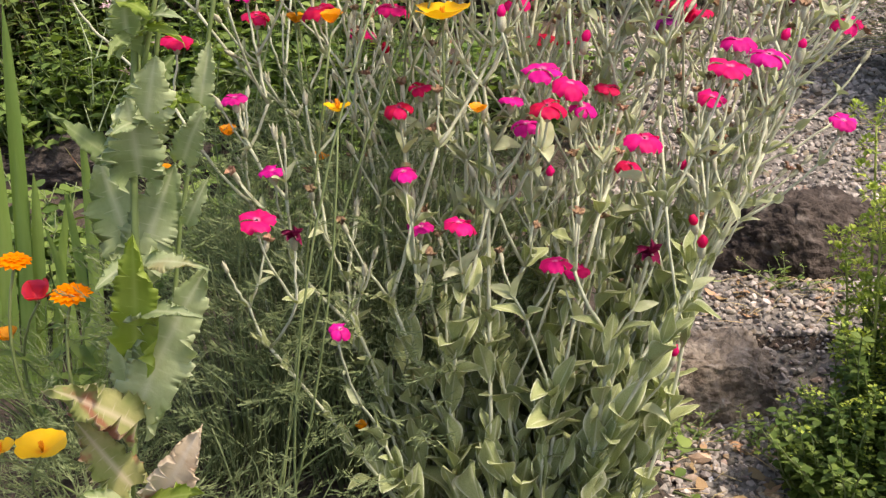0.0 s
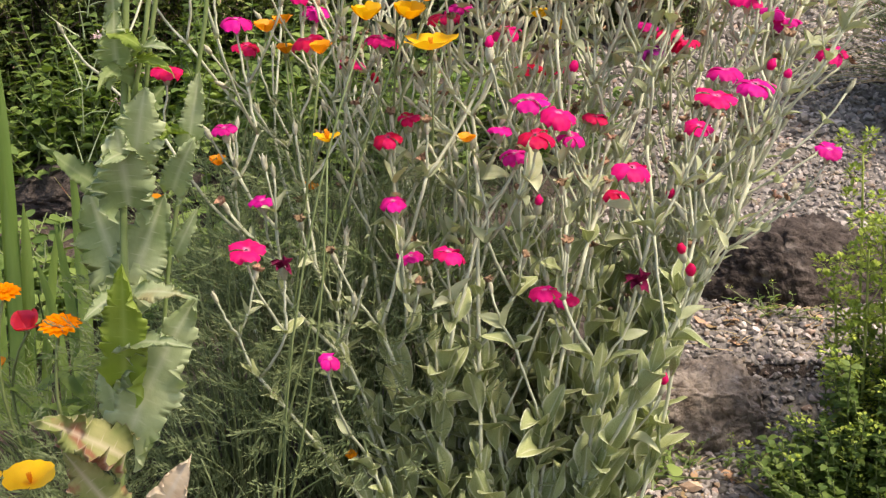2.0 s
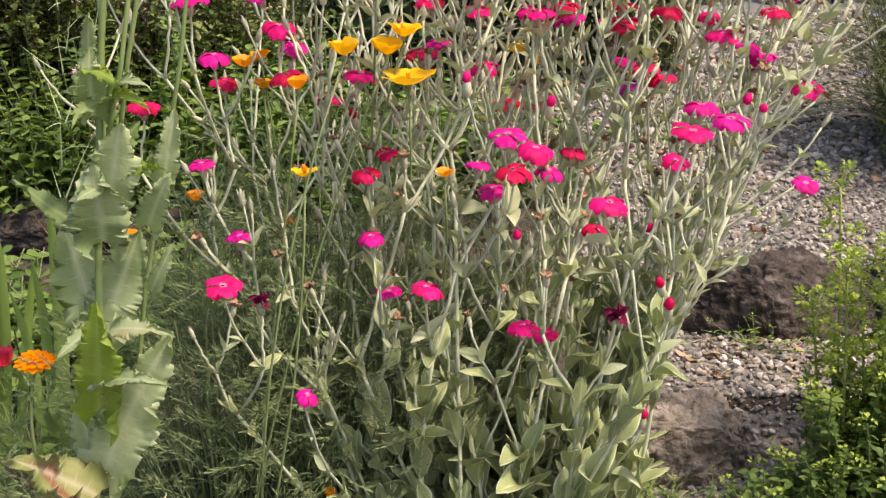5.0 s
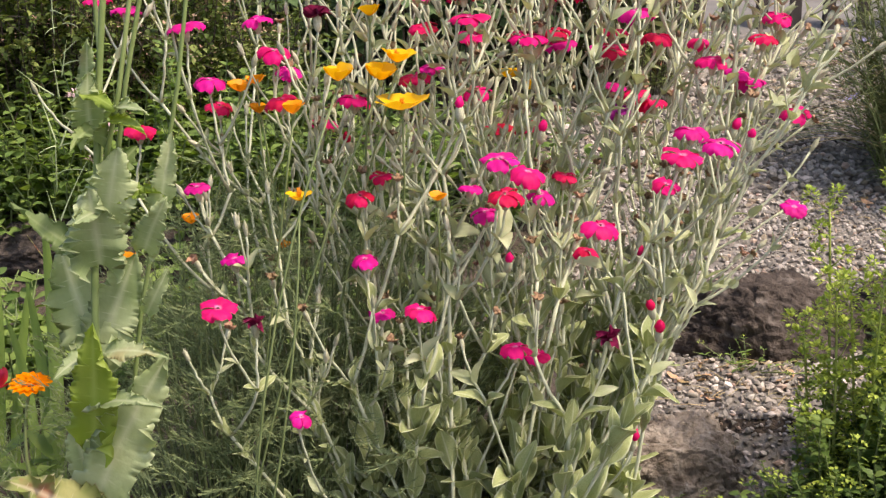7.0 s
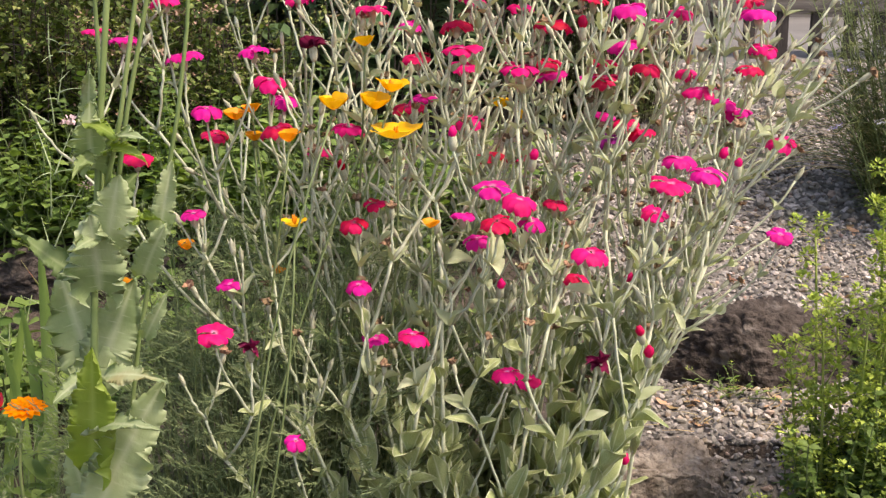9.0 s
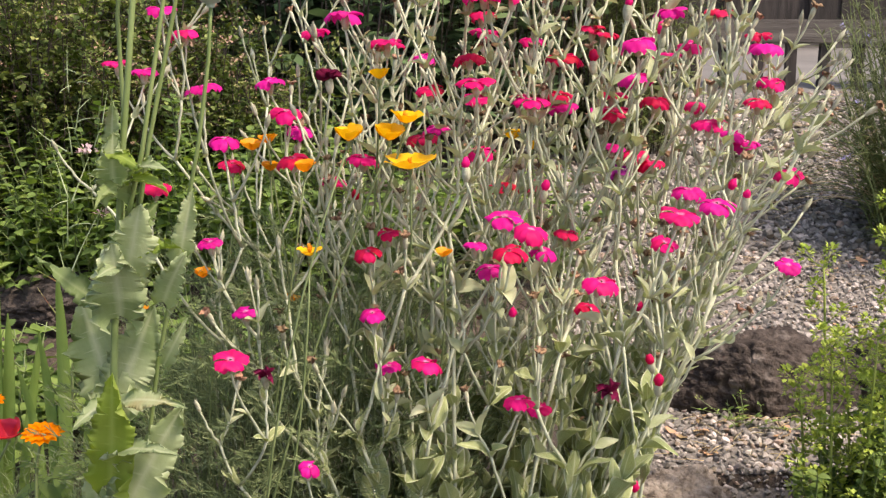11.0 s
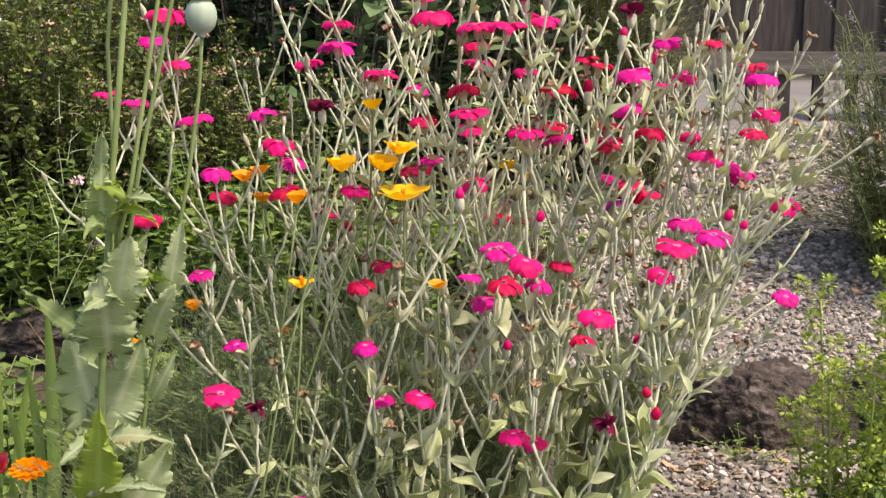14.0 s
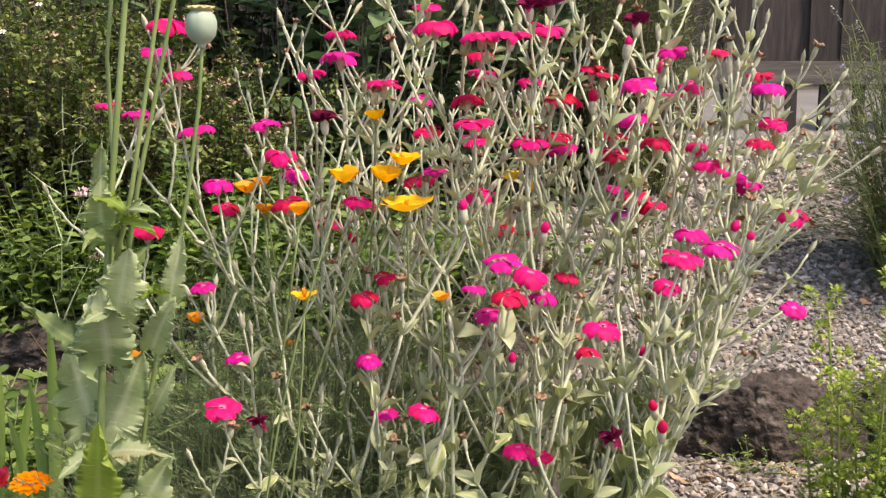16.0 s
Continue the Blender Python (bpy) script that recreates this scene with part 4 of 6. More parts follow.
def toothed_leaf(length, width, seed, bend=0.3, waves=0.05, lobes=7):
    """A clasping poppy leaf: broad lobed base, coarse uneven teeth and an edge that ruffles here and there."""
    r = random.Random(seed)
    g = Geo()
    nu = 84
    rows = []
    turn = r.uniform(-0.2, 0.2)
    reach, depth, lift = [[[r.uniform(lo, hi) for _ in range(40)] for _ in range(2)] for lo, hi in ((0.86, 1.12), (0.6, 1.4), (-1.0, 1.0))]
    for i in range(nu + 1):
        s = i / nu
        body = (1.0 - 0.35 * s + 0.22 * math.sin(math.pi * s)) * (1 - s ** 3.0) ** 0.7 * min(1.0, 0.62 + 4.5 * s)
        row = []
        for e in (-1.0, -0.86, -0.5, 0.0, 0.5, 0.86, 1.0):
            side = 1 if e > 0 else 0
            ph = s * lobes + 0.43 * side
            cell, big, small = int(ph), ph % 1.0, (ph * 3.0 + 0.4 * side) % 1.0
            tooth = reach[side][cell] - 0.36 * depth[side][cell] * abs(2 * big - 1.25) ** 1.4 - 0.20 * (1 - small) ** 0.8
            w = width * 0.5 * body * (1 + (tooth - 1) * abs(e) ** 9)
            # the ruffle passes smoothly from one tooth's lift to the next
            q = step(0.0, 1.0, big)
            ruffle = lift[side][cell] * (1 - q) + lift[side][cell + 1] * q
            z = -bend * length * s * s + 0.20 * abs(e) ** 1.4 * w + 3.0 * waves * width * abs(e) ** 6 * ruffle + 0.06 * width * math.sin(3.3 * s + seed) * e
            back = -0.20 * length * abs(e) ** 2 * max(0.0, 1 - 5 * s)
            row.append(Vector((e * w + turn * length * s * s * 0.4, length * s * (1 - 0.2 * bend * s) + back + 0.016 * length * abs(e) ** 9 * small, z)))
        rows.append(row)
    g.grid(rows)
    return g


POPPY_AT = Vector((-0.285, 0.79, 0.02))
poppy = thing("opium_poppy", POPPY_AT, "tall opium poppy with blue-green toothed clasping leaves and a seed pod", "poppy plant")


def poppy_piece(name, g, mat, label=""):
    for p in g.v:
        p -= POPPY_AT
    me = g.mesh(name, [mat])
    if name == "leaf":
        # pale veins run out from the midrib to the teeth
        lobes = 5 + POPPY_LEAVES % 3
        at = me.attributes.new("rim", "FLOAT", "POINT")
        out = []
        for j in range(len(me.vertices)):
            row, e = j // 7 / 84, (0.0, 0.5, 0.86, 1.0)[abs(j % 7 - 3)]
            near = abs(((row - 0.10 * e) * lobes + (0.43 if j % 7 > 3 else 0.0)) % 1.0 - 0.5)
            out.append(0.8 if e == 0 else 0.52 if near > 0.47 and e < 0.9 else 0.78 if e > 0.9 else 0.0)
        at.data.foreach_set("value", out)
    return piece(name, me, poppy, None, label)


def poppy_stem(pts, r0, r1):
    g = Geo()
    n = len(pts)
    r0, r1 = 0.74 * r0, 0.74 * r1
    out = []
    for i in range(n - 1):
        for k in range(3):
            s = k / 3
            out.append(Vector(pts[i]).lerp(Vector(pts[i + 1]), s))
    out.append(Vector(pts[-1]))
    g.tube(out, [r0 + (r1 - r0) * i / (len(out) - 1) for i in range(len(out))], 9)
    poppy_piece("stem", g, POPPY_STEM)
    return out


POPPY_LEAVES = 0


def poppy_leaf(at, way, up, length, width, bend, sort=""):
    global POPPY_LEAVES
    POPPY_LEAVES += 1
    withered = sort in ("dry", "pale")
    g = toothed_leaf(length, width, POPPY_LEAVES, bend, 0.13 if withered else 0.085, 5 + POPPY_LEAVES % 3)
    m = frame_of(Vector(at), way, Vector(up) + Vector((0.15, 0, 0.35)))
    g.v = [m @ p for p in g.v]
    spine = [g.v[i * 7 + 3].copy() for i in range(0, 78, 7)]
    look_of = {"dry": POPPY_DRY, "pale": POPPY_PALE, "young_backlit": POPPY_YOUNG_BACKLIT, "dark": POPPY_SHADE}
    ob = poppy_piece("leaf", g, look_of.get(sort, POPPY_LEAF), "withered brown and green leaf" if sort == "dry" else "bleached dry leaf" if sort == "pale" else "")
    rib = Geo()
    rib.tube(spine, [(0.0013 - 0.00010 * i) * min(1.0, 0.3 + length / 0.09) for i in range(len(spine))], 5)
    piece("midrib", rib.mesh("midrib", [POPPY_DRY if withered else POPPY_RIB]), ob)


poppy_stem([(-0.285, 0.790, 0.02), (-0.270, 0.785, 0.237), (-0.256, 0.785, 0.350), (-0.249, 0.785, 0.433), (-0.245, 0.785, 0.491), (-0.234, 0.785, 0.608), (-0.226, 0.785, 0.674), (-0.221, 0.795, 0.742), (-0.215, 0.795, 0.786)], 0.0046, 0.0024)
poppy_stem([(-0.258, 0.797, 0.317), (-0.245, 0.805, 0.439), (-0.237, 0.805, 0.510), (-0.242, 0.805, 0.553), (-0.237, 0.805, 0.626), (-0.238, 0.805, 0.704), (-0.228, 0.805, 0.787)], 0.0027, 0.0018)
poppy_stem([(-0.233, 0.785, 0.561), (-0.217, 0.775, 0.613), (-0.202, 0.775, 0.693), (-0.192, 0.775, 0.748), (-0.185, 0.775, 0.791)], 0.0024, 0.0017)
poppy_stem([(-0.228, 0.795, 0.559), (-0.215, 0.785, 0.616), (-0.196, 0.785, 0.697), (-0.184, 0.785, 0.749), (-0.176, 0.785, 0.793)], 0.0024, 0.0017)
pod_stalk = poppy_stem([(-0.239, 0.815, 0.346), (-0.221, 0.805, 0.448), (-0.200, 0.795, 0.533), (-0.180, 0.785, 0.616), (-0.171, 0.785, 0.674), (-0.168, 0.785, 0.710)], 0.0024, 0.0017)
POD_AT = Vector((-0.168, 0.785, 0.724))
poppy_leaf((-0.252, 0.776, 0.366), (0.18, -0.36, 0.92), (0, -1, 0.35), 0.097, 0.040, 0.12, "young_backlit")
poppy_leaf((-0.254, 0.780, 0.318), (0.40, -0.08, 0.91), (0.2, -1, 0.55), 0.126, 0.049, 0.05)
poppy_leaf((-0.263, 0.795, 0.316), (-0.18, 0.00, 0.98), (-0.3, -1, 0.5), 0.055, 0.030, 0.05)
poppy_leaf((-0.257, 0.770, 0.306), (-0.59, -0.44, 0.68), (-0.1, -1, 0.7), 0.068, 0.042, 0.15, "dry")
poppy_leaf((-0.265, 0.775, 0.253), (-0.43, -0.28, 0.86), (-0.3, -1, 0.6), 0.071, 0.037, 0.05, "dry")
poppy_leaf((-0.241, 0.776, 0.245), (0.43, -0.28, 0.86), (0.3, -1, 0.5), 0.068, 0.036, 0.22, "pale")
poppy_leaf((-0.261, 0.772, 0.233), (0.58, -0.50, 0.64), (0, -0.7, 1), 0.081, 0.029, 0.25, "young_backlit")
poppy_leaf((-0.265, 0.772, 0.233), (-0.34, -0.56, 0.75), (0, -0.7, 1), 0.053, 0.026, 0.25)
poppy_leaf((-0.254, 0.796, 0.431), (-0.32, 0.14, 0.94), (-0.25, -1, 0.5), 0.072, 0.047, 0.06)
poppy_leaf((-0.250, 0.796, 0.422), (0.35, 0.13, 0.93), (0.25, -1, 0.5), 0.077, 0.045, 0.06)
poppy_leaf((-0.244, 0.776, 0.427), (0.71, -0.52, 0.47), (0, -0.8, 0.9), 0.058, 0.020, 0.45)
poppy_leaf((-0.248, 0.776, 0.429), (-0.47, -0.88, 0.12), (0, -0.8, 0.9), 0.034, 0.018, 0.45)
poppy_leaf((-0.246, 0.770, 0.391), (0.61, -0.56, 0.56), (0, -0.8, 0.9), 0.054, 0.020, 0.55)
poppy_leaf((-0.238, 0.775, 0.494), (0.07, -0.35, 0.94), (0, -1, 0.4), 0.058, 0.045, 0.14)
poppy_leaf((-0.248, 0.785, 0.497), (-0.83, -0.16, 0.54), (0.1, -0.8, 0.8), 0.062, 0.024, -0.10, "dark")
poppy_leaf((-0.232, 0.775, 0.523), (0.27, -0.27, 0.93), (0.1, -1, 0.4), 0.056, 0.039, 0.12)
poppy_leaf((-0.231, 0.785, 0.538), (0.79, -0.45, 0.41), (0, -0.7, 1), 0.044, 0.020, 0.30, "young_backlit")
poppy_leaf((-0.232, 0.778, 0.529), (-0.27, -0.88, 0.38), (0, -0.7, 1), 0.034, 0.017, 0.40)
poppy_leaf((-0.194, 0.776, 0.537), (0.23, -0.19, 0.95), (0.3, -1, 0.4), 0.051, 0.019, 0.10)
poppy_leaf((-0.207, 0.776, 0.504), (0.36, -0.44, 0.82), (0.2, -1, 0.4), 0.045, 0.024, 0.15)
poppy_leaf((-0.211, 0.785, 0.455), (0.42, -0.49, 0.76), (0.2, -1, 0.4), 0.041, 0.014, 0.35)
poppy_leaf((-0.239, 0.780, 0.579), (-0.02, -0.21, 0.98), (-0.1, -1, 0.35), 0.047, 0.029, 0.10)
poppy_leaf((-0.224, 0.772, 0.593), (0.70, -0.68, 0.20), (0, -0.6, 1), 0.044, 0.016, 0.30, "young_backlit")
poppy_leaf((-0.224, 0.776, 0.597), (0.49, -0.73, 0.49), (0.1, -0.9, 0.6), 0.041, 0.018, 0.40)
poppy_leaf((-0.235, 0.778, 0.588), (-0.23, -0.97, 0.06), (0, -0.8, 0.9), 0.031, 0.016, 0.40, "dark")
poppy_leaf((-0.241, 0.785, 0.604), (0.07, -0.23, 0.97), (-0.2, -1, 0.35), 0.044, 0.017, 0.05)
poppy_leaf((-0.242, 0.780, 0.610), (0.68, -0.73, 0.05), (0, -0.6, 1), 0.041, 0.014, 0.20, "young_backlit")
poppy_leaf((-0.233, 0.790, 0.552), (0.71, 0.00, 0.71), (0.2, -1, 0.4), 0.030, 0.020, 0.20, "dark")


g = ribbed(ball_geo([(0.0022, -0.0140), (0.0030, -0.0125), (0.0030, -0.0115), (0.0062, -0.0102), (0.0092, -0.0065), (0.0106, -0.001), (0.0104, 0.0035), (0.0090, 0.0075), (0.0064, 0.0102)], 24), 0.018, 9)
g.v = [p + POD_AT for p in g.v]
poppy_piece("seed_pod", g, POD, "round grey-green seed pod")
g = Geo()
cap = ball_geo([(0.0058, 0.0098), (0.0076, 0.0112), (0.0090, 0.0122), (0.0084, 0.0128), (0.0050, 0.0132), (0.0004, 0.0136)], 36)
ribbed(cap, 0.09, 9)
for p in cap.v:
    p.z += 0.0006 * math.cos(9 * math.atan2(p.y, p.x))
g.add([p + POD_AT for p in cap.v], cap.f)
poppy_piece("pod_cap", g, POD_CAP, "frilled tan cap")



# ---- california poppies ----


def feather_leaf(g, at, way, length, mat=0):
    """A finely divided leaf: a bare stalk, then forking thread-like lobes."""
    y = Vector(way).normalized()
    side = y.cross(Vector((0, 0, 1)) + rand_dir(0.6)).normalized()
    up = side.cross(y)
    a = Vector(at)
    pts = curve(a, a + y * length * 0.5 + Vector((0, 0, 0.12 * length)), a + y * length * 0.95 - Vector((0, 0, 0.10 * length)), 6)
    w = 0.0006
    for i in range(6):
        g.ribbon(pts[i], pts[i + 1].lerp(pts[i], -0.15), w, side, mat)
        if i < 2:
            continue
        ln = length * 0.36 * (1.2 - 0.13 * i)
        for s in (1, -1):
            d = (y * 0.8 + side * s * 1.0 + up * rng.uniform(-0.2, 0.6)).normalized()
            p = pts[i]
            mid = p + d * ln * 0.5
            g.ribbon(p, mid, w, up, mat)
            for s2 in (0.8, 0.1, -0.6):
                d2 = (d + y * s2 + rand_dir(0.25)).normalized()
                g.ribbon(mid, mid + d2 * ln * rng.uniform(0.45, 0.7), 0.8 * w, up, mat)


GOLD = []
GOLD_BASES = [(-0.20, 0.98), (-0.37, 0.99), (-0.245, 1.13), (-0.13, 1.12), (-0.44, 1.16), (-0.05, 1.22), (-0.22, 1.27), (0.05, 1.26)]
for bx, by in GOLD_BASES:
    GOLD.append(thing("california_poppy", (bx, by, ground_z(bx, by) - 0.004), "california poppy with fine feathery grey-green leaves and golden cups", "poppy plant", "california poppies in the bed"))


def poppy_petal(r, cup):
    g = Geo()
    rows = []
    for i in range(7):
        s = i / 6
        a = cup * (s ** 0.55)
        rho = r * s
        w = r * (0.58 if cup < 0.8 else 0.62) * math.sin(math.pi * 0.5 * min(1.0, 1.35 * s)) * (1 - 0.35 * max(0, s - 0.75) / 0.25)
        row = []
        for k in range(-3, 4):
            e = k / 3
            ang = a * (1 - 0.30 * s ** 3)
            out = rho * (1 - 0.10 * e * e * s)
            row.append(Vector((e * w, out * math.cos(ang) + 0.0, out * math.sin(ang) + 0.22 * w * e * e + 0.03 * r * math.sin(4 * e + 7 * s) * s)))
        rows.append(row)
    g.grid(rows)
    return g


GOLD_PETALS = {(c, k): poppy_petal(1.0, radians((30, 42, 62, 84)[k])).mesh("petal", [PETAL[c]]) for c in ("yellow", "orange") for k in range(4)}
RECEPTACLE = ball_geo([(0.0009, -0.006), (0.0016, -0.004), (0.0026, -0.0005), (0.0022, 0.0), (0.0010, 0.0004)], 8).mesh("receptacle", [GREEN_STEM])
STAMENS = Geo()
for j in range(14):
    a = 2.4 * j
    STAMENS.tube([Vector((0, 0, 0)), Vector((0.002 * math.cos(a), 0.002 * math.sin(a), 0.007 + 0.002 * (j % 3)))], [0.0003, 0.0006], 4)
STAMENS = STAMENS.mesh("flower_centre", [PETAL["yellow"]])


def bed_stem(base, at, axis, r=0.0011):
    g = Geo()
    base, at = Vector(base), Vector(at)
    h = (at - base).length
    pts = curve(base, base.lerp(at, 0.45) + Vector((rng.gauss(0, 0.045), rng.gauss(0, 0.03), 0.08 * h)), at - axis * 0.004, 8)
    g.tube(pts, [r * 1.25 - r * 0.35 * i / 8 for i in range(9)], 5)
    return g


def golden_poppy(x, y, z, colour, size, opened):
    at = Vector((x, y, z))
    i = min(range(len(GOLD)), key=lambda j: (x - GOLD_BASES[j][0]) ** 2 + (y - GOLD_BASES[j][1]) ** 2)
    plant = GOLD[i]
    toward = Vector((rng.uniform(-0.6, 0.6), -1, 0)).normalized()
    lean = radians(5 if opened < 120 else 12)
    axis = Vector((0, 0, 1)) * math.cos(lean) + toward * math.sin(lean)
    q = axis.to_track_quat("Z", "Y").to_matrix().to_4x4()
    cup = 3 if opened < 40 else 2 if opened < 75 else 1 if opened < 120 else 0
    radius = (0.88, 0.86, 0.76, 0.70)[cup] * size / (2 * (1.0, 0.86, 0.66, 0.5)[cup])
    low = 0.4 * size * (0, 0.6, 0.9, 1.0)[cup]
    at = at - axis * low
    flower = piece("flower", RECEPTACLE, plant, Matrix.Translation(at - plant.location) @ q @ Matrix.Rotation(rng.uniform(0, 6.28), 4, "Z"))
    for j in range(4):
        piece("petal", GOLD_PETALS[colour, cup], flower, pose(0, 0, 0.0005 * (j % 2), rng.uniform(-13, 11), rng.uniform(-6, 6), 90 * j + rng.uniform(-9, 9)) @ Matrix.Scale(radius * rng.uniform(0.93, 1.05), 4))
    if cup < 2:
        piece("flower_centre", STAMENS, flower)
    g = bed_stem(plant.location + Vector((rng.gauss(0, 0.02), rng.gauss(0, 0.02), 0)), at, axis)
    for p in g.v:
        p -= plant.location
    piece("stem", g.mesh("stem", [GREEN_STEM]), plant)


golden_poppy(-0.065, 1.002, 0.658, "yellow", 0.022, 50)
golden_poppy(-0.092, 0.994, 0.607, "yellow", 0.030, 60)
golden_poppy(-0.057, 0.994, 0.608, "yellow", 0.031, 60)
golden_poppy(-0.042, 0.996, 0.620, "yellow", 0.035, 80)
golden_poppy(-0.038, 0.990, 0.585, "yellow", 0.054, 100)
golden_poppy(-0.197, 1.111, 0.583, "orange", 0.025, 50)
golden_poppy(-0.182, 1.112, 0.589, "orange", 0.022, 60)
golden_poppy(-0.131, 0.988, 0.577, "orange", 0.022, 60)
golden_poppy(-0.179, 1.107, 0.562, "orange", 0.022, 60)
golden_poppy(0.064, 1.194, 0.587, "yellow", 0.027, 60)
golden_poppy(0.084, 1.192, 0.575, "yellow", 0.023, 70)
golden_poppy(-0.126, 0.976, 0.503, "yellow", 0.027, 90)
golden_poppy(-0.246, 1.090, 0.457, "orange", 0.020, 60)
golden_poppy(-0.158, 1.086, 0.432, "orange", 0.022, 100)
golden_poppy(-0.008, 0.977, 0.502, "orange", 0.017, 50)
golden_poppy(-0.311, 1.084, 0.420, "orange", 0.024, 60)
golden_poppy(-0.117, 1.004, 0.189, "orange", 0.013, 20)
golden_poppy(-0.375, 0.882, 0.222, "yellow", 0.056, 130)
golden_poppy(-0.411, 0.880, 0.228, "yellow", 0.029, 100)
golden_poppy(-0.496, 1.112, 0.236, "orange", 0.027, 70)


def feather_mound(plant, radius, height, count):
    g = Geo()
    o = Vector(plant.location)
    for _ in range(count):
        a, r = rng.uniform(0, 6.28), math.sqrt(rng.random())
        top = height * (1 - 0.5 * r * r) * rng.uniform(0.4 if height > 0.3 else 0.15, 1.0)
        at = Vector((radius * r * math.cos(a), radius * r * math.sin(a), top))
        d = Vector((math.cos(a) * (0.4 + r) + rng.gauss(0, 0.5), math.sin(a) * (0.4 + r) + rng.gauss(0, 0.5), rng.uniform(0.3, 1.5)))
        feather_leaf(g, at, d, rng.uniform(0.045, 0.080))
        if rng.random() < 0.22:
            foot = Vector((at.x * 0.4, at.y * 0.4, 0))
            g.tube(curve(foot, foot.lerp(at, 0.5) + Vector((0, 0, 0.2 * top)), at, 4), [0.0012, 0.0011, 0.001, 0.0009, 0.0008], 4)
    piece("foliage", g.mesh("foliage", [FEATHER]), plant, None, "fine feathery grey-green foliage", "stuff")


for plant, (rad, hei, num) in zip(GOLD, ((0.11, 0.22, 110), (0.16, 0.09, 420), (0.13, 0.40, 520), (0.14, 0.45, 560), (0.13, 0.13, 280), (0.11, 0.40, 260), (0.13, 0.38, 300), (0.10, 0.34, 160))):
    feather_mound(plant, rad, hei, num)

GREEN_POD = ball_geo([(0.0011, 0.0), (0.0016, 0.004), (0.0014, 0.02), (0.0010, 0.034), (0.0003, 0.044)], 6).mesh("seed_pod", [GREEN_STEM])
for plant in GOLD[4:]:
    for _ in range(2):
        foot = plant.location + Vector((rng.gauss(0, 0.03), rng.gauss(0, 0.03), 0))
        top = foot + Vector((rng.gauss(0, 0.05), rng.gauss(0, 0.04), rng.uniform(0.22, 0.36)))
        g = bed_stem(foot, top, Vector((0, 0, 1)), 0.0011)
        for p in g.v:
            p -= plant.location
        piece("stem", g.mesh("stem", [GREEN_STEM]), plant)
        piece("seed_pod", GREEN_POD, plant, Matrix.Translation(top - plant.location - Vector((0, 0, 0.005))) @ pose(0, 0, 0, rng.uniform(-12, 12), rng.uniform(-12, 12)))

# ---- marigolds and a scarlet poppy bud ----
RAY = leaf_geo(1.0, 0.42, bend=0.14, fold=0.05, nu=5, peak=0.62, nv=1).mesh("petal", [PETAL["marigold"]])
DISC = ball_geo([(0.0058, -0.001), (0.0055, 0.0016), (0.003, 0.0026), (0.0003, 0.0024)], 14).mesh("disc", [PETAL["marigold"]])


def marigold(x, y, z, size):
    at = Vector((x, y, z))
    plant = thing("marigold", (x + 0.01, y + 0.03, ground_z(x, y + 0.03) - 0.003), "pot marigold with a double bright orange flower", "marigold", "marigolds in the bed")
    axis = Vector((0.10, -0.20, 1)).normalized()
    q = axis.to_track_quat("Z", "Y").to_matrix().to_4x4()
    flower = piece("flower", DISC, plant, Matrix.Translation(at - plant.location) @ q)
    for ring, (n, up, ln) in enumerate(((15, 2, 0.5), (14, 10, 0.45), (9, 26, 0.30), (5, 48, 0.16))):
        for j in range(n):
            piece("petal", RAY, flower, pose(0, 0, -0.0008 + 0.0007 * ring, 0, 0, 360 * j / n + 9 * ring + rng.uniform(-4, 4)) @ pose(0, 0.0015, 0, up + rng.uniform(-2, 2)) @ Matrix.Scale(size * ln * rng.uniform(0.9, 1.05), 4))
    g = bed_stem(plant.location, at, axis, 0.0018)
    for p in g.v:
        p -= plant.location
    piece("stem", g.mesh("stem", [GREEN_STEM]), plant)
    leaf = leaf_geo(0.06, 0.016, 0.3, 0.2, 6).mesh("leaf", [HERB_LIGHT])
    for j in range(7):
        h = rng.uniform(0.02, 0.16)
        a = 2.4 * j
        piece("leaf", leaf, plant, frame_of(Vector((0, -0.12 * h, h)), (math.cos(a), math.sin(a), 0.7)))


marigold(-0.419, 1.099, 0.285, 0.042)
marigold(-0.476, 1.107, 0.317, 0.034)


def scarlet_bud(x, y, z):
    plant = thing("scarlet_poppy", (x + 0.01, y + 0.02, ground_z(x, y) - 0.003), "half-opened scarlet poppy with crumpled petals", "poppy")
    at = Vector((x, y, z))
    axis = Vector((0.1, -0.5, 0.9)).normalized()
    flower = piece("flower", RECEPTACLE, plant, Matrix.Translation(at - axis * 0.012 - plant.location) @ axis.to_track_quat("Z", "Y").to_matrix().to_4x4())
    me = poppy_petal(0.021, radians(70)).mesh("petal", [PETAL["scarlet"]])
    for j in range(4):
        piece("petal", me, flower, pose(0, 0, 0.001 * j, rng.uniform(-7, 5), rng.uniform(-6, 6), 90 * j + rng.uniform(-12, 12)))
    g = bed_stem(plant.location, at - axis * 0.012, axis, 0.0015)
    for p in g.v:
        p -= plant.location
    piece("stem", g.mesh("stem", [GREEN_STEM]), plant)


scarlet_bud(-0.455, 1.10, 0.285)

# ---- sword leaves ----


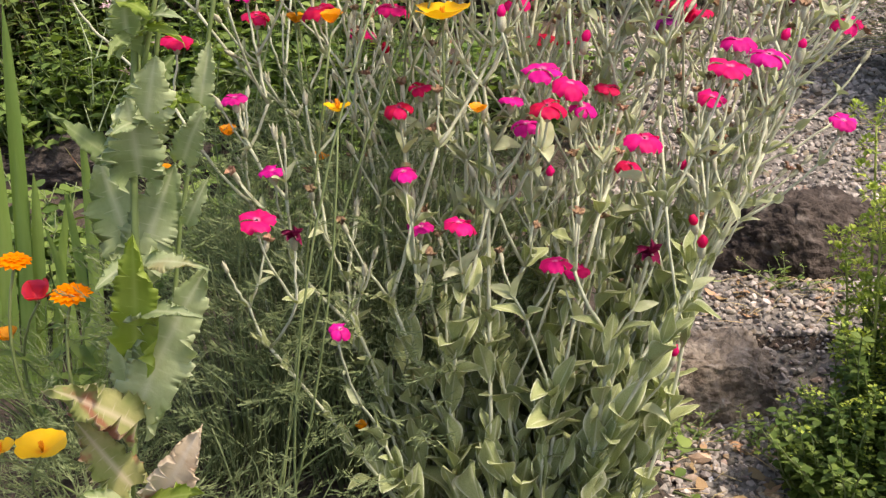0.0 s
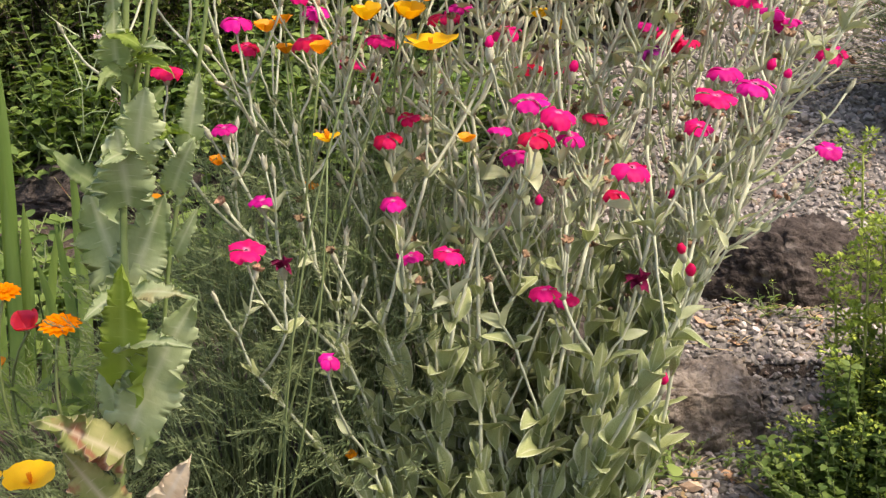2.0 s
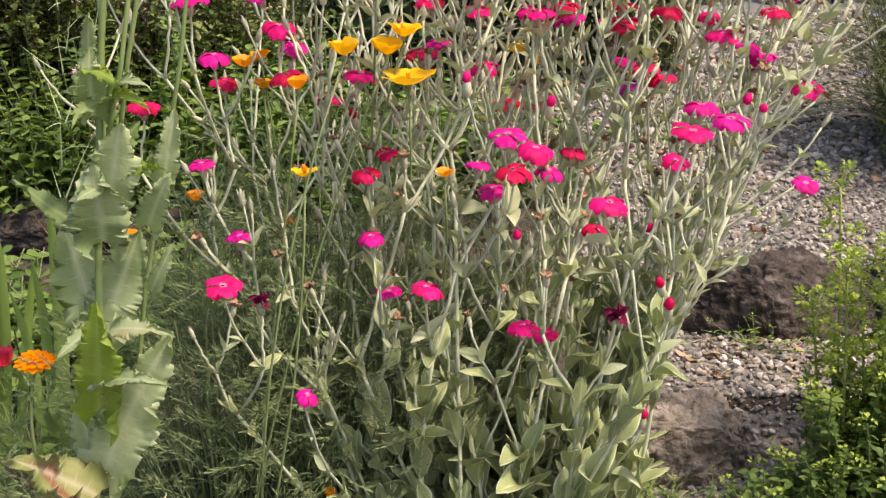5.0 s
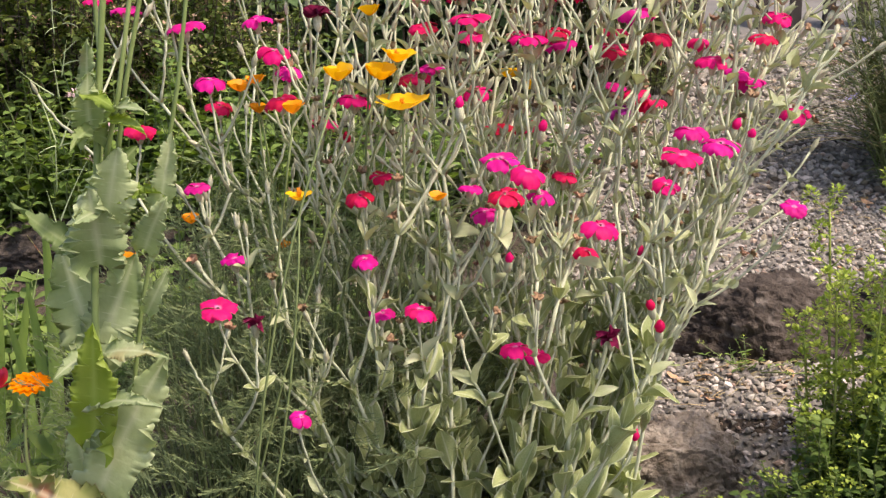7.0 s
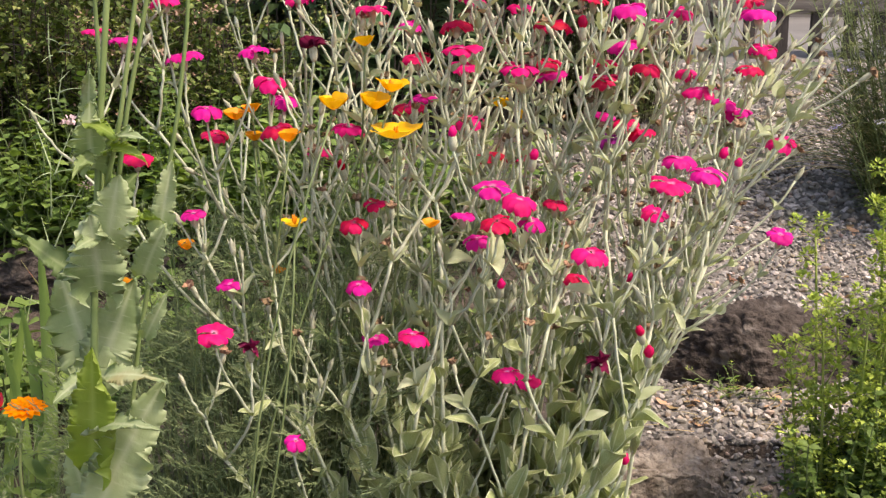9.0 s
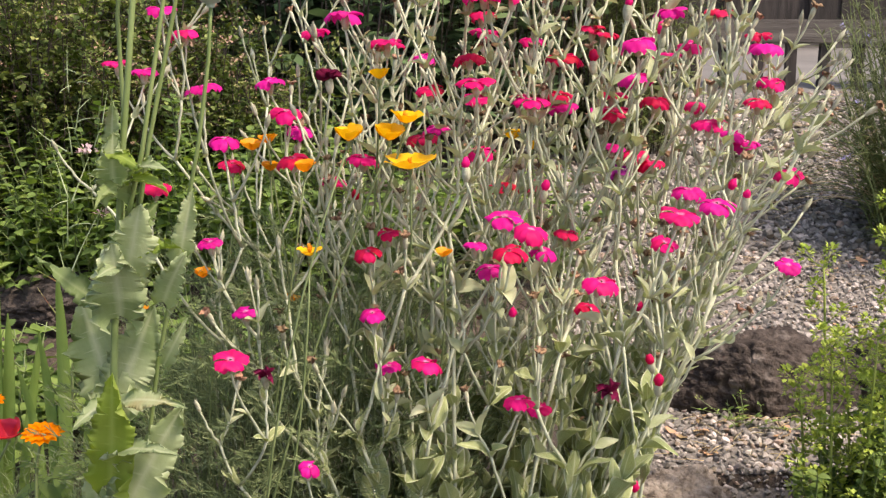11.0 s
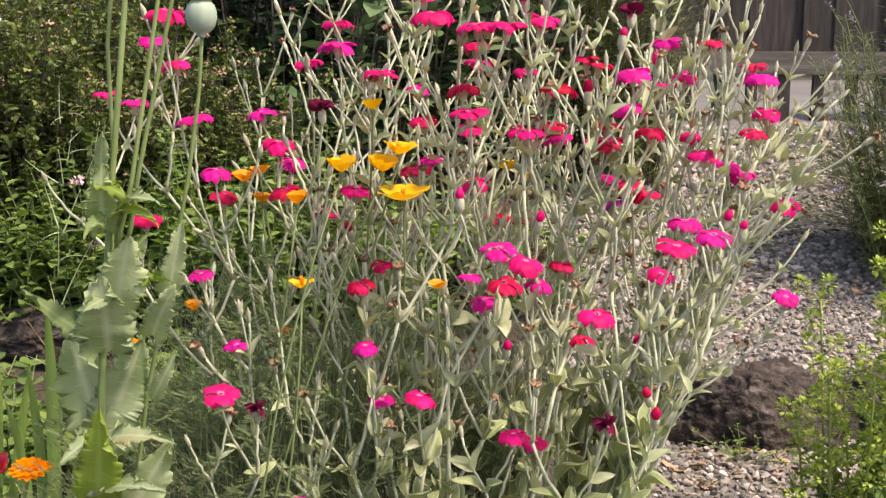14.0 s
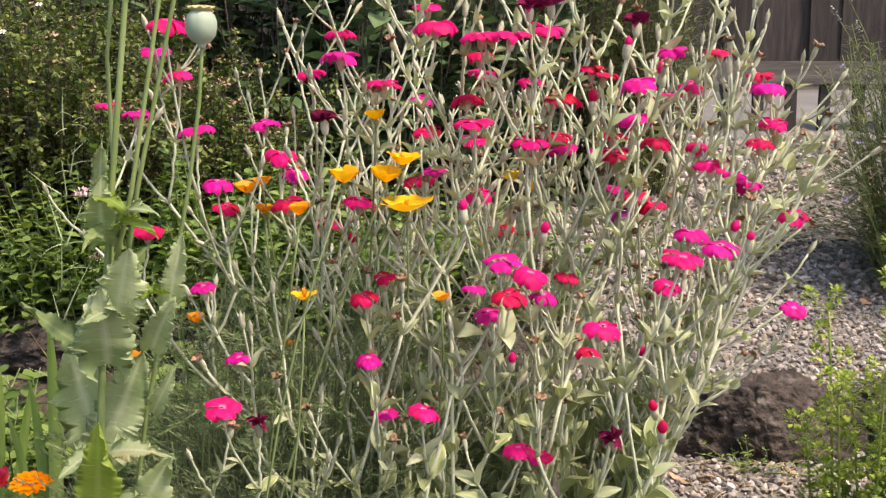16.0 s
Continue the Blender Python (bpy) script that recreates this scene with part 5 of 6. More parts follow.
def sword_plant(x, y, blades):
    plant = thing("iris_plant", (x, y, ground_z(x, y) - 0.004), "upright fan of broad green sword-shaped leaves", "iris", "irises in the bed")
    for dx, dy, top, width, lean in blades:
        g = Geo()
        rows = []
        for i in range(13):
            s = i / 12
            w = width * 0.5 * (1.0 - 0.1 * s) * (1 - s ** 5) ** 0.8 + 0.0006
            cx = dx + lean * s * s * top
            cy = dy + 0.03 * math.sin(2 * s)
            rows.append([Vector((cx + e * w, cy + 0.25 * abs(e) * w, top * s)) for e in (-1, -0.5, 0, 0.5, 1)])
        g.grid(rows)
        piece("leaf", g.mesh("leaf", [IRIS]), plant)


sword_plant(-0.55, 1.26, [(-0.02, 0, 0.42, 0.022, 0.02), (0.005, 0.01, 0.46, 0.020, 0.02), (0.02, 0.0, 0.27, 0.016, 0.04), (-0.035, 0.02, 0.36, 0.02, -0.06), (0.035, 0.01, 0.24, 0.012, 0.12), (-0.008, -0.012, 0.39, 0.019, 0.0), (-0.05, 0.0, 0.40, 0.022, -0.02), (0.012, -0.014, 0.30, 0.017, 0.02), (-0.028, -0.012, 0.44, 0.02, 0.03)])
sword_plant(-0.445, 1.22, [(0.0, 0, 0.335, 0.016, 0.0), (0.018, 0.01, 0.28, 0.013, 0.08), (-0.016, 0.01, 0.26, 0.013, -0.05), (0.03, 0.0, 0.24, 0.016, 0.06), (-0.03, 0.01, 0.22, 0.012, -0.12)])

# ---- leafy bushes ----


def leafy_bush(name, at, spread, height, stems, label, category, leaf, leaf_mat, heads=None, stem_mat=GREEN_STEM, spacing=0.018, bare=0.25, leaf_n=2, lean=0.35, head_n=14, group="", stem_r=0.0016, whorl=2, split=False, twigs=0.0):
    """Many upright stems from one foot, each set with leaves, some with a flower head."""
    foot = Vector(at)
    plant = thing(name, foot, label, category, group)
    gs, gl, gh = Geo(), Geo(), Geo()
    head_r = heads[1] if heads else 0
    wild = 0.02 if split else 0.045
    for _ in range(stems):
        if split:
            gs, gl, gh = Geo(), Geo(), Geo()
        a, r = rng.uniform(0, 6.28), math.sqrt(rng.random())
        base = Vector((spread[0] * 0.75 * r * math.cos(a), spread[1] * 0.75 * r * math.sin(a), 0))
        base.z = ground_z(foot.x + base.x, foot.y + base.y) - foot.z
        h = height * rng.uniform(0.45, 1.0) * (1 - 0.30 * r * r)
        tip = base + Vector((lean * spread[0] * r * math.cos(a) + rng.gauss(0, wild), lean * spread[1] * r * math.sin(a) + rng.gauss(0, wild), h))
        pts = curve(base, base.lerp(tip, 0.5) + Vector((rng.gauss(0, 0.015), rng.gauss(0, 0.015), 0.05 * h)), tip, 6)
        gs.tube(pts, [stem_r * (1.2 - 0.6 * i / 6) for i in range(7)], 4, cap=False)
        total = int(h * (1 - bare) / spacing)
        for k in range(total):
            s = bare + (1 - bare) * (k + rng.random()) / max(total, 1)
            f = s * 6
            i0 = min(int(f), 5)
            p = pts[i0].lerp(pts[i0 + 1], f - i0)
            a0 = rng.uniform(0, 6.28)
            size = leaf[0] * rng.uniform(0.55, 1.15) * (1.0 - 0.45 * s)
            for j in range(whorl):
                ang = a0 + 6.28 * j / whorl
                d = Vector((math.cos(ang), math.sin(ang), rng.uniform(-0.1, 0.9)))
                m = frame_of(p, d, Vector((0, 0, 1)) + rand_dir(0.4), 0, size)
                gl.put(leaf[1], m)
            if twigs and rng.random() < twigs:
                d = (rand_dir() + Vector((0, 0, 0.7))).normalized()
                ln = rng.uniform(0.03, 0.08)
                gs.tube([p, p + d * ln * 0.5, p + d * ln], [stem_r * 0.7, stem_r * 0.6, stem_r * 0.4], 3, cap=False)
                for j in range(7):
                    q = rand_dir() + d * 0.6
                    gl.put(leaf[1], frame_of(p + d * ln * (0.3 + 0.1 * j), q, Vector((0, 0, 1)) + rand_dir(0.5), 0, size * rng.uniform(0.6, 1.0)))
                if heads:
                    for j in range(4):
                        q = rand_dir()
                        gh.put(heads[3], frame_of(p + d * ln * 1.05 + q * head_r * 0.5, q + Vector((0, 0, 0.5)), None, 0, head_r * rng.uniform(0.35, 0.6)))
        if heads and rng.random() < heads[2]:
            for j in range(head_n):
                d = rand_dir()
                c = tip + Vector((d.x * head_r, d.y * head_r, abs(d.z) * head_r * 0.8))
                m = frame_of(c, d + Vector((0, 0, 0.5)), None, 0, head_r * rng.uniform(0.5, 0.9))
                gh.put(heads[3], m)
        if split:
            one = piece("stem", gs.mesh("stem", [stem_mat]), plant)
            piece("foliage", gl.mesh("foliage", [leaf_mat]), one, None, "", "stuff")
            if gh.count:
                piece("flower_head", gh.mesh("flower_head", [heads[0]]), one)
    if split:
        return plant
    piece("branchwork", gs.mesh("branchwork", [stem_mat]), plant, None, "", "stuff")
    piece("foliage", gl.mesh("foliage", [leaf_mat]), plant, None, "", "stuff")
    if heads and gh.count:
        piece("inflorescence", gh.mesh("inflorescence", [heads[0]]), plant, None, "", "stuff")
    return plant


OVAL = leaf_geo(1.0, 0.62, bend=0.25, fold=0.25, nu=3, peak=0.42, nv=1)
LANCE = leaf_geo(1.0, 0.36, bend=0.25, fold=0.3, nu=3, peak=0.40, nv=1)
ROUND = leaf_geo(1.0, 0.85, bend=0.2, fold=0.15, nu=4, peak=0.5, nv=1)
THIN = leaf_geo(1.0, 0.09, bend=0.1, fold=0.2, nu=2, peak=0.5, nv=1)
BIT = leaf_geo(1.0, 0.75, bend=0.2, fold=0.3, nu=2, peak=0.5, nv=1)


def g_at(x, y, dz=-0.005):
    return (x, y, ground_z(x, y) + dz)


# herb hedge behind the bed
for x, y, w, h, n, mat, head in ((-0.95, 2.10, 0.20, 0.66, 80, HERB, RUSSET), (-0.75, 2.16, 0.20, 0.60, 80, HERB, OLIVE), (-0.56, 2.20, 0.18, 0.50, 70, HERB, RUSSET),
                                 (-0.40, 2.25, 0.17, 0.42, 60, HERB, OLIVE), (-1.12, 2.3, 0.2, 0.7, 60, HERB, RUSSET), (-0.68, 2.45, 0.22, 0.62, 70, HERB, OLIVE), (-0.90, 2.5, 0.22, 0.66, 60, HERB, OLIVE)):
    leafy_bush("herb_bush", g_at(x, y), (w, 0.15), h, n, "bushy oregano-like herb with small green leaves and %s tops" % ("russet" if head is RUSSET else "yellow-green"), "herb bush",
               (0.029, OVAL), mat, (head, 0.013, 0.85, BIT), stem_mat=TWIG, spacing=0.013, bare=0.05, twigs=0.45, group="herbs behind the bed")
# white daisies and a pale pink head among the herbs


def daisy_plant(x, y, spots):
    plant = thing("daisy_plant", g_at(x, y), "slender stems with small white daisies above the herbs", "daisy")
    petal = leaf_geo(0.006, 0.0028, 0.1, 0.1, 2, nv=1)
    eye = ball_geo([(0.0022, 0.0), (0.0018, 0.0012), (0.0002, 0.0018)], 8)
    for dx, dy, z in spots:
        tip = Vector((dx, dy, z - plant.location.z))
        g = Geo()
        g.tube(curve(Vector((dx, 0.24, 0)), Vector((dx, 0.22, 0.95 * tip.z)), tip, 5), [0.001, 0.001, 0.0009, 0.0008, 0.0007, 0.0006], 4)
        stem = piece("stem", g.mesh("stem", [GREEN_STEM]), plant)
        g = Geo()
        for j in range(11):
            a = 6.283 * j / 11
            g.put(petal, Matrix.Translation(tip) @ pose(0, 0, 0, 35, 0, 15 * (j % 2)) @ frame_of(Vector((0.0015 * math.cos(a), 0.0015 * math.sin(a), 0)), (math.cos(a), math.sin(a), 0.1)))
        g.add([p + tip for p in eye.v], eye.f, 1)
        piece("daisy", g.mesh("daisy", [WHITE_PETAL, PETAL["yellow"]]), stem)


daisy_plant(-0.72, 2.02, [(rng.uniform(-0.16, 0.14), rng.uniform(-0.06, 0.02), rng.uniform(0.62, 0.82)) for _ in range(9)])
daisy_plant(-1.0, 2.0, [(rng.uniform(-0.1, 0.14), rng.uniform(-0.06, 0.02), rng.uniform(0.5, 0.8)) for _ in range(3)])
leafy_bush("yarrow", g_at(-0.62, 1.97), (0.05, 0.04), 0.25, 5, "yarrow with flat pale pink flower heads", "yarrow", (0.03, THIN), HERB, (PALE_PINK, 0.013, 1.0, BIT), spacing=0.012, head_n=30)

# lighter leafy plants in front of the hedge
for x, y, w, h, n in ((-0.78, 2.00, 0.16, 0.26, 60), (-0.60, 1.99, 0.16, 0.32, 75), (-0.40, 1.96, 0.16, 0.34, 80), (-0.22, 1.95, 0.18, 0.33, 75), (-0.05, 2.0, 0.18, 0.28, 60), (0.12, 2.05, 0.12, 0.22, 40)):
    leafy_bush("leafy_herb", g_at(x, y), (w, 0.15), h, n, "low light green leafy herb behind the rocks", "herb", (0.036, OVAL), HERB_LIGHT, None, spacing=0.016, bare=0.05, group="leafy herbs")
for x, y, w in ((-0.66, 1.60, 0.14), (-0.50, 1.55, 0.14), (-0.36, 1.62, 0.14), (-0.20, 1.6, 0.14), (-0.58, 1.42, 0.12), (-0.05, 1.62, 0.13), (-0.74, 1.45, 0.12)):
    leafy_bush("ground_cover", g_at(x, y), (w, 0.12), 0.13, 44, "low round-leaved green ground cover", "ground cover", (0.044, ROUND), HERB_LIGHT, None, spacing=0.022, bare=0.35, group="ground covers", lean=0.6)

leafy_bush("ground_cover", g_at(0.20, 1.26), (0.06, 0.08), 0.05, 16, "low round-leaved green ground cover", "ground cover", (0.028, ROUND), HERB_LIGHT, None, spacing=0.014, bare=0.3, group="ground covers", lean=0.6)

# bush beside the path with yellow-green tops
leafy_bush("spurge_bush", g_at(0.50, 1.345), (0.12, 0.09), 0.17, 150, "low bushy green plant with yellow-green flower tops beside the gravel", "bush", (0.026, OVAL), RIGHT_LEAF, (LIME, 0.008, 0.35, BIT), spacing=0.008, bare=0.0, lean=0.35, split=True)
leafy_bush("spurge_bush", g_at(0.585, 1.40), (0.12, 0.12), 0.30, 110, "bushy green plant with yellow-green flower tops beside the gravel", "bush", (0.028, OVAL), RIGHT_LEAF, (LIME, 0.010, 0.8, BIT), spacing=0.009, bare=0.0, lean=0.35, split=True)
# added bush, mostly out of view, that casts shade over the low growth
leafy_bush("spurge_bush", g_at(0.66, 1.265), (0.14, 0.11), 0.36, 110, "bushy green plant with yellow-green flower tops beside the gravel", "bush", (0.028, OVAL), RIGHT_LEAF, (LIME, 0.010, 0.8, BIT), spacing=0.009, bare=0.0, lean=0.35, split=True)
leafy_bush("spurge_bush", g_at(0.68, 1.50), (0.14, 0.14), 0.36, 110, "bushy green plant with yellow-green flower tops beside the gravel", "bush", (0.028, OVAL), RIGHT_LEAF, (LIME, 0.010, 0.8, BIT), spacing=0.009, bare=0.0, lean=0.35, split=True)


def tall_sprig(x, y, top, side, seed):
    plant = thing("flowering_sprig", g_at(x, y), "tall thin sprig with yellow-green flower clusters", "sprig", "sprigs beside the path")
    r = random.Random(seed)
    foot = Vector(plant.location)
    tip = Vector((side, r.uniform(-0.02, 0.02), top - foot.z))
    pts = curve(Vector((0, 0, 0)), Vector((side * 0.2, 0, 0.5 * tip.z)), tip, 12)
    gs, gl, heads = Geo(), Geo(), []
    gs.tube(pts, [0.0028 - 0.0013 * i / 12 for i in range(13)], 5)
    for i in range(1, 13):
        for s in (1, -1):
            d = Vector((s * r.uniform(0.5, 1), r.uniform(-0.6, 0.6), r.uniform(0.2, 0.9))).normalized()
            gl.put(OVAL, frame_of(pts[i], d, None, 0, r.uniform(0.016, 0.026) * (1.15 - 0.055 * i)))
            if i > 3 and (i + s) % 4 != 0:
                ln = r.uniform(0.008, 0.028)
                e = pts[i] + d * ln + Vector((0, 0, 0.01))
                gs.tube(curve(pts[i], pts[i] + d * ln * 0.5, e, 2), [0.001, 0.0009, 0.0007], 4)
                gh = Geo()
                heads.append(gh)
                for _ in range(44):
                    q = rand_dir()
                    gh.put(BIT, frame_of(e + q * 0.0080, q + Vector((0, 0, 0.6)), None, 0, r.uniform(0.005, 0.010)))
    gh = Geo()
    heads.append(gh)
    for _ in range(26):
        q = rand_dir()
        gh.put(BIT, frame_of(tip + q * 0.008, q + Vector((0, 0, 0.6)), None, 0, r.uniform(0.0045, 0.008)))
    piece("stem", gs.mesh("stem", [SPRIG_STEM]), plant)
    piece("foliage", gl.mesh("foliage", [HERB_LIGHT]), plant)
    for gh in heads:
        piece("flower_head", gh.mesh("flower_head", [LIME]), plant)


for x, y, top, side, seed in ((0.52, 1.45, 0.43, 0.015, 1), (0.47, 1.50, 0.37, -0.02, 2), (0.49, 1.42, 0.30, 0.0, 3), (0.56, 1.46, 0.36, 0.02, 4), (0.55, 1.50, 0.40, -0.015, 5), (0.60, 1.48, 0.44, 0.02, 6), (0.44, 1.47, 0.22, -0.03, 7), (0.53, 1.50, 0.34, 0.02, 8), (0.58, 1.44, 0.33, -0.02, 9), (0.63, 1.52, 0.41, 0.01, 10), (0.50, 1.47, 0.27, -0.03, 11), (0.61, 1.56, 0.46, 0.02, 12), (0.57, 1.53, 0.44, -0.02, 13), (0.545, 1.40, 0.37, 0.01, 14), (0.59, 1.40, 0.42, 0.01, 15), (0.46, 1.44, 0.28, -0.02, 16)):
    tall_sprig(x + 0.06, y, top, side, seed)

# lavender
leafy_bush("lavender_bush", g_at(1.11, 2.50), (0.24, 0.22), 0.70, 170, "lavender bush with narrow green leaves and long flower stalks", "lavender", (0.055, THIN), NEEDLE, None, spacing=0.011, bare=0.05, lean=0.7, whorl=3)


def lavender_stalks():
    plant = thing("lavender_stalks", g_at(1.12, 2.50), "long thin lavender stalks with pale violet and grey spikes", "lavender")
    for k in range(60):
        gs, gh = Geo(), Geo()
        a = rng.uniform(0, 6.28)
        r = math.sqrt(rng.random())
        tip = Vector((-0.07 + 0.28 * r * math.cos(a), 0.22 * r * math.sin(a), rng.uniform(0.28, 0.74) - 0.1 * r))
        foot = Vector((0.08 * math.cos(a), 0.08 * math.sin(a), 0.05))
        pts = curve(foot, foot.lerp(tip, 0.5) + Vector((0, 0, 0.12)), tip, 6)
        gs.tube(pts, 0.0011, 4, cap=False)
        way = (pts[-1] - pts[-2]).normalized()
        for j in range(26):
            q = rand_dir()
            c = tip + way * (0.035 * j / 26) + q * 0.003
            gh.put(BIT, frame_of(c, q + way, None, 0, rng.uniform(0.003, 0.007)))
        stalk = piece("stalk", gs.mesh("stalk", [NEEDLE]), plant)
        piece("flower_spike", gh.mesh("flower_spike", [LAV_GREY if k % 3 else LAVENDER]), stalk, None, "grey lavender spike" if k % 3 else "pale violet lavender spike")


lavender_stalks()


def grass_clump(x, y, n):
    plant = thing("grass_clump", g_at(x, y), "clump of long thin arching green and straw grass blades", "grass")
    for k in range(n):
        a = rng.uniform(2.0, 4.6)
        ln = rng.uniform(0.25, 0.55)
        tip = Vector((math.cos(a) * ln, math.sin(a) * ln * 0.6, rng.uniform(0.06, 0.30)))
        pts = curve(Vector((rng.gauss(0, 0.02), rng.gauss(0, 0.02), 0)), Vector((tip.x * 0.4, tip.y * 0.4, tip.z + 0.10)), tip, 8)
        g = Geo()
        g.tube(pts, [0.0014 - 0.0012 * i / 8 for i in range(9)], 4)
        piece("blade", g.mesh("blade", [GREEN_STEM if k % 3 else STRAW]), plant)


grass_clump(1.06, 2.56, 130)

# small weeds at the foot of the rocks
for x, y, n in ((0.285, 1.505, 12), (0.36, 1.50, 9), (0.50, 1.855, 12), (0.245, 1.46, 10)):
    leafy_bush("weed", g_at(x, y), (0.035, 0.02), 0.06, n, "small bright green weed at the foot of a rock", "weed", (0.020, LANCE), HERB_LIGHT, (LIME, 0.004, 0.5, BIT), spacing=0.008, bare=0.1, lean=0.9, group="weeds by the rocks", stem_r=0.0008)

leafy_bush("dark_shrub", g_at(-0.62, 2.85), (0.5, 0.2), 1.1, 90, "shrub with large dark green leaves", "shrub", (0.07, OVAL), DARK_LEAF, None, stem_mat=TWIG, spacing=0.03, bare=0.03, lean=0.4, stem_r=0.0026, whorl=1)
# big dark-leaved shrub with a pale trunk, and a fine-needled shrub
leafy_bush("dark_shrub", g_at(-0.30, 2.62), (0.42, 0.25), 1.15, 64, "shrub with large dark green leaves", "shrub", (0.105, OVAL), DARK_LEAF, None, stem_mat=TWIG, spacing=0.030, bare=0.10, lean=0.4, stem_r=0.0028, whorl=1)
leafy_bush("dark_shrub", g_at(0.05, 2.9), (0.35, 0.25), 1.1, 70, "shrub with large dark green leaves", "shrub", (0.08, OVAL), DARK_LEAF, None, stem_mat=TWIG, spacing=0.035, bare=0.10, lean=0.4, stem_r=0.0026, whorl=1)
leafy_bush("dark_shrub", g_at(-0.95, 3.1), (0.7, 0.3), 1.25, 150, "shrub with large dark green leaves", "shrub", (0.085, OVAL), DARK_LEAF, None, stem_mat=TWIG, spacing=0.035, bare=0.03, lean=0.4, stem_r=0.0026, whorl=1)
leafy_bush("fine_shrub", g_at(0.42, 3.15), (0.24, 0.2), 1.1, 210, "fine-leaved green shrub beside the fence", "shrub", (0.05, THIN), FINE, None, stem_mat=TWIG, spacing=0.010, bare=0.03, lean=0.4, whorl=3)
leafy_bush("fine_shrub", g_at(0.10, 3.25), (0.30, 0.2), 1.15, 210, "fine-leaved green shrub beside the fence", "shrub", (0.05, THIN), FINE, None, stem_mat=TWIG, spacing=0.010, bare=0.03, lean=0.4, whorl=3)


def old_trunk():
    plant = thing("old_trunk", g_at(-0.11, 2.85), "pale grey rough tree trunk among the shrubs", "tree trunk")
    g = Geo()
    pts = [Vector((0.015 * math.sin(3 * s), 0.01 * math.cos(4 * s), 1.2 * s - 0.02)) for s in (i / 16 for i in range(17))]
    g.tube(pts, [0.036 + 0.02 * math.exp(-5 * i / 16) for i in range(17)], 18)
    for p in g.v:
        p += rand_dir(0.0025)
    piece("trunk", g.mesh("trunk", [BARK]), plant)


old_trunk()


def clay_post():
    plant = thing("clay_pipe", g_at(0.585, 3.3), "upright terracotta pipe by the fence", "pipe")
    g = ball_geo([(0.020, 0.0), (0.020, 0.33), (0.023, 0.332), (0.023, 0.36), (0.017, 0.362), (0.016, 0.30)], 20)
    piece("pipe", g.mesh("pipe", [CLAY]), plant)


clay_post()


# ---- gravel, last ----


def build_gravel():
    path = thing("gravel_path", (0.5, 2.0, 0.1), "path of small grey gravel stones rising in steps", "gravel path", kind="structure")
    inv = Matrix.Translation(path.location).inverted()
    g = Geo()
    rows = []
    for y in [-6, -3, -1, 0, 0.4] + [0.6 + 3.12 * i / 79 for i in range(80)]:
        rows.append([Vector((x, y, ground_z(x, y) + (0.004 if y > 0.45 else 0.016))) for x in [0.26 + 0.06 * k for k in range(36)]])
    g.grid(rows)
    for p in g.v:
        p -= path.location
    me = g.mesh("grit_bed", [GRIT])
    me.flip_normals()
    piece("grit_bed", me, path)
    meshes = [tuple(p.mesh("stone", [m], smooth=False) for m in (STONE_PART, STONE_WARM, STONE_PALE)) for p in PEBBLES]
    verts, faces = [], []
    made = 0
    r = random.Random(11)
    y = 1.0
    while y < 3.7:
        gap = 0.0092 if y < 2.4 else 0.0125 if y < 3.0 else 0.015
        x = 0.20
        while x < 0.95 + 0.32 * max(0, y - 1.6):
            px, py = x + r.uniform(-0.6, 0.6) * gap, y + r.uniform(-0.6, 0.6) * gap
            size = gap * r.choice((0.5, 0.65, 0.8, 0.95, 1.1, 1.3, 1.6)) * r.uniform(0.85, 1.2)
            m = Matrix.LocRotScale((px, py, ground_z(px, py) + size * r.uniform(0.12, 0.4) + 0.004), Euler((r.uniform(-0.7, 0.7), r.uniform(-0.7, 0.7), r.uniform(0, 6.28))), (size, size, size))
            k = r.randrange(8)
            special = r.random()
            if special < 0.05 and made < 290 and y < 2.9:
                bigger = 1.0 if special > 0.02 else 1.5
                piece("stone", meshes[k][1 if special < 0.012 else 2 if special < 0.026 else 0], path, inv @ m @ Matrix.Scale(bigger, 4))
                made += 1
            else:
                base = len(verts)
                mm = inv @ m
                verts.extend([tuple(mm @ p) for p in PEBBLES[k].v])
                faces.extend([(a + base, b + base, c + base) for a, b, c in PEBBLES[k].f])
            x += gap
        y += gap
    me = bpy.data.meshes.new("small_stones")
    me.from_pydata(verts, [], faces)
    me.materials.append(STONE)
    me.polygons.foreach_set("use_smooth", [False] * len(me.polygons))
    piece("small_stones", me, path, None, "small grey gravel stones", "stuff")


build_gravel()


# ---- litter ----


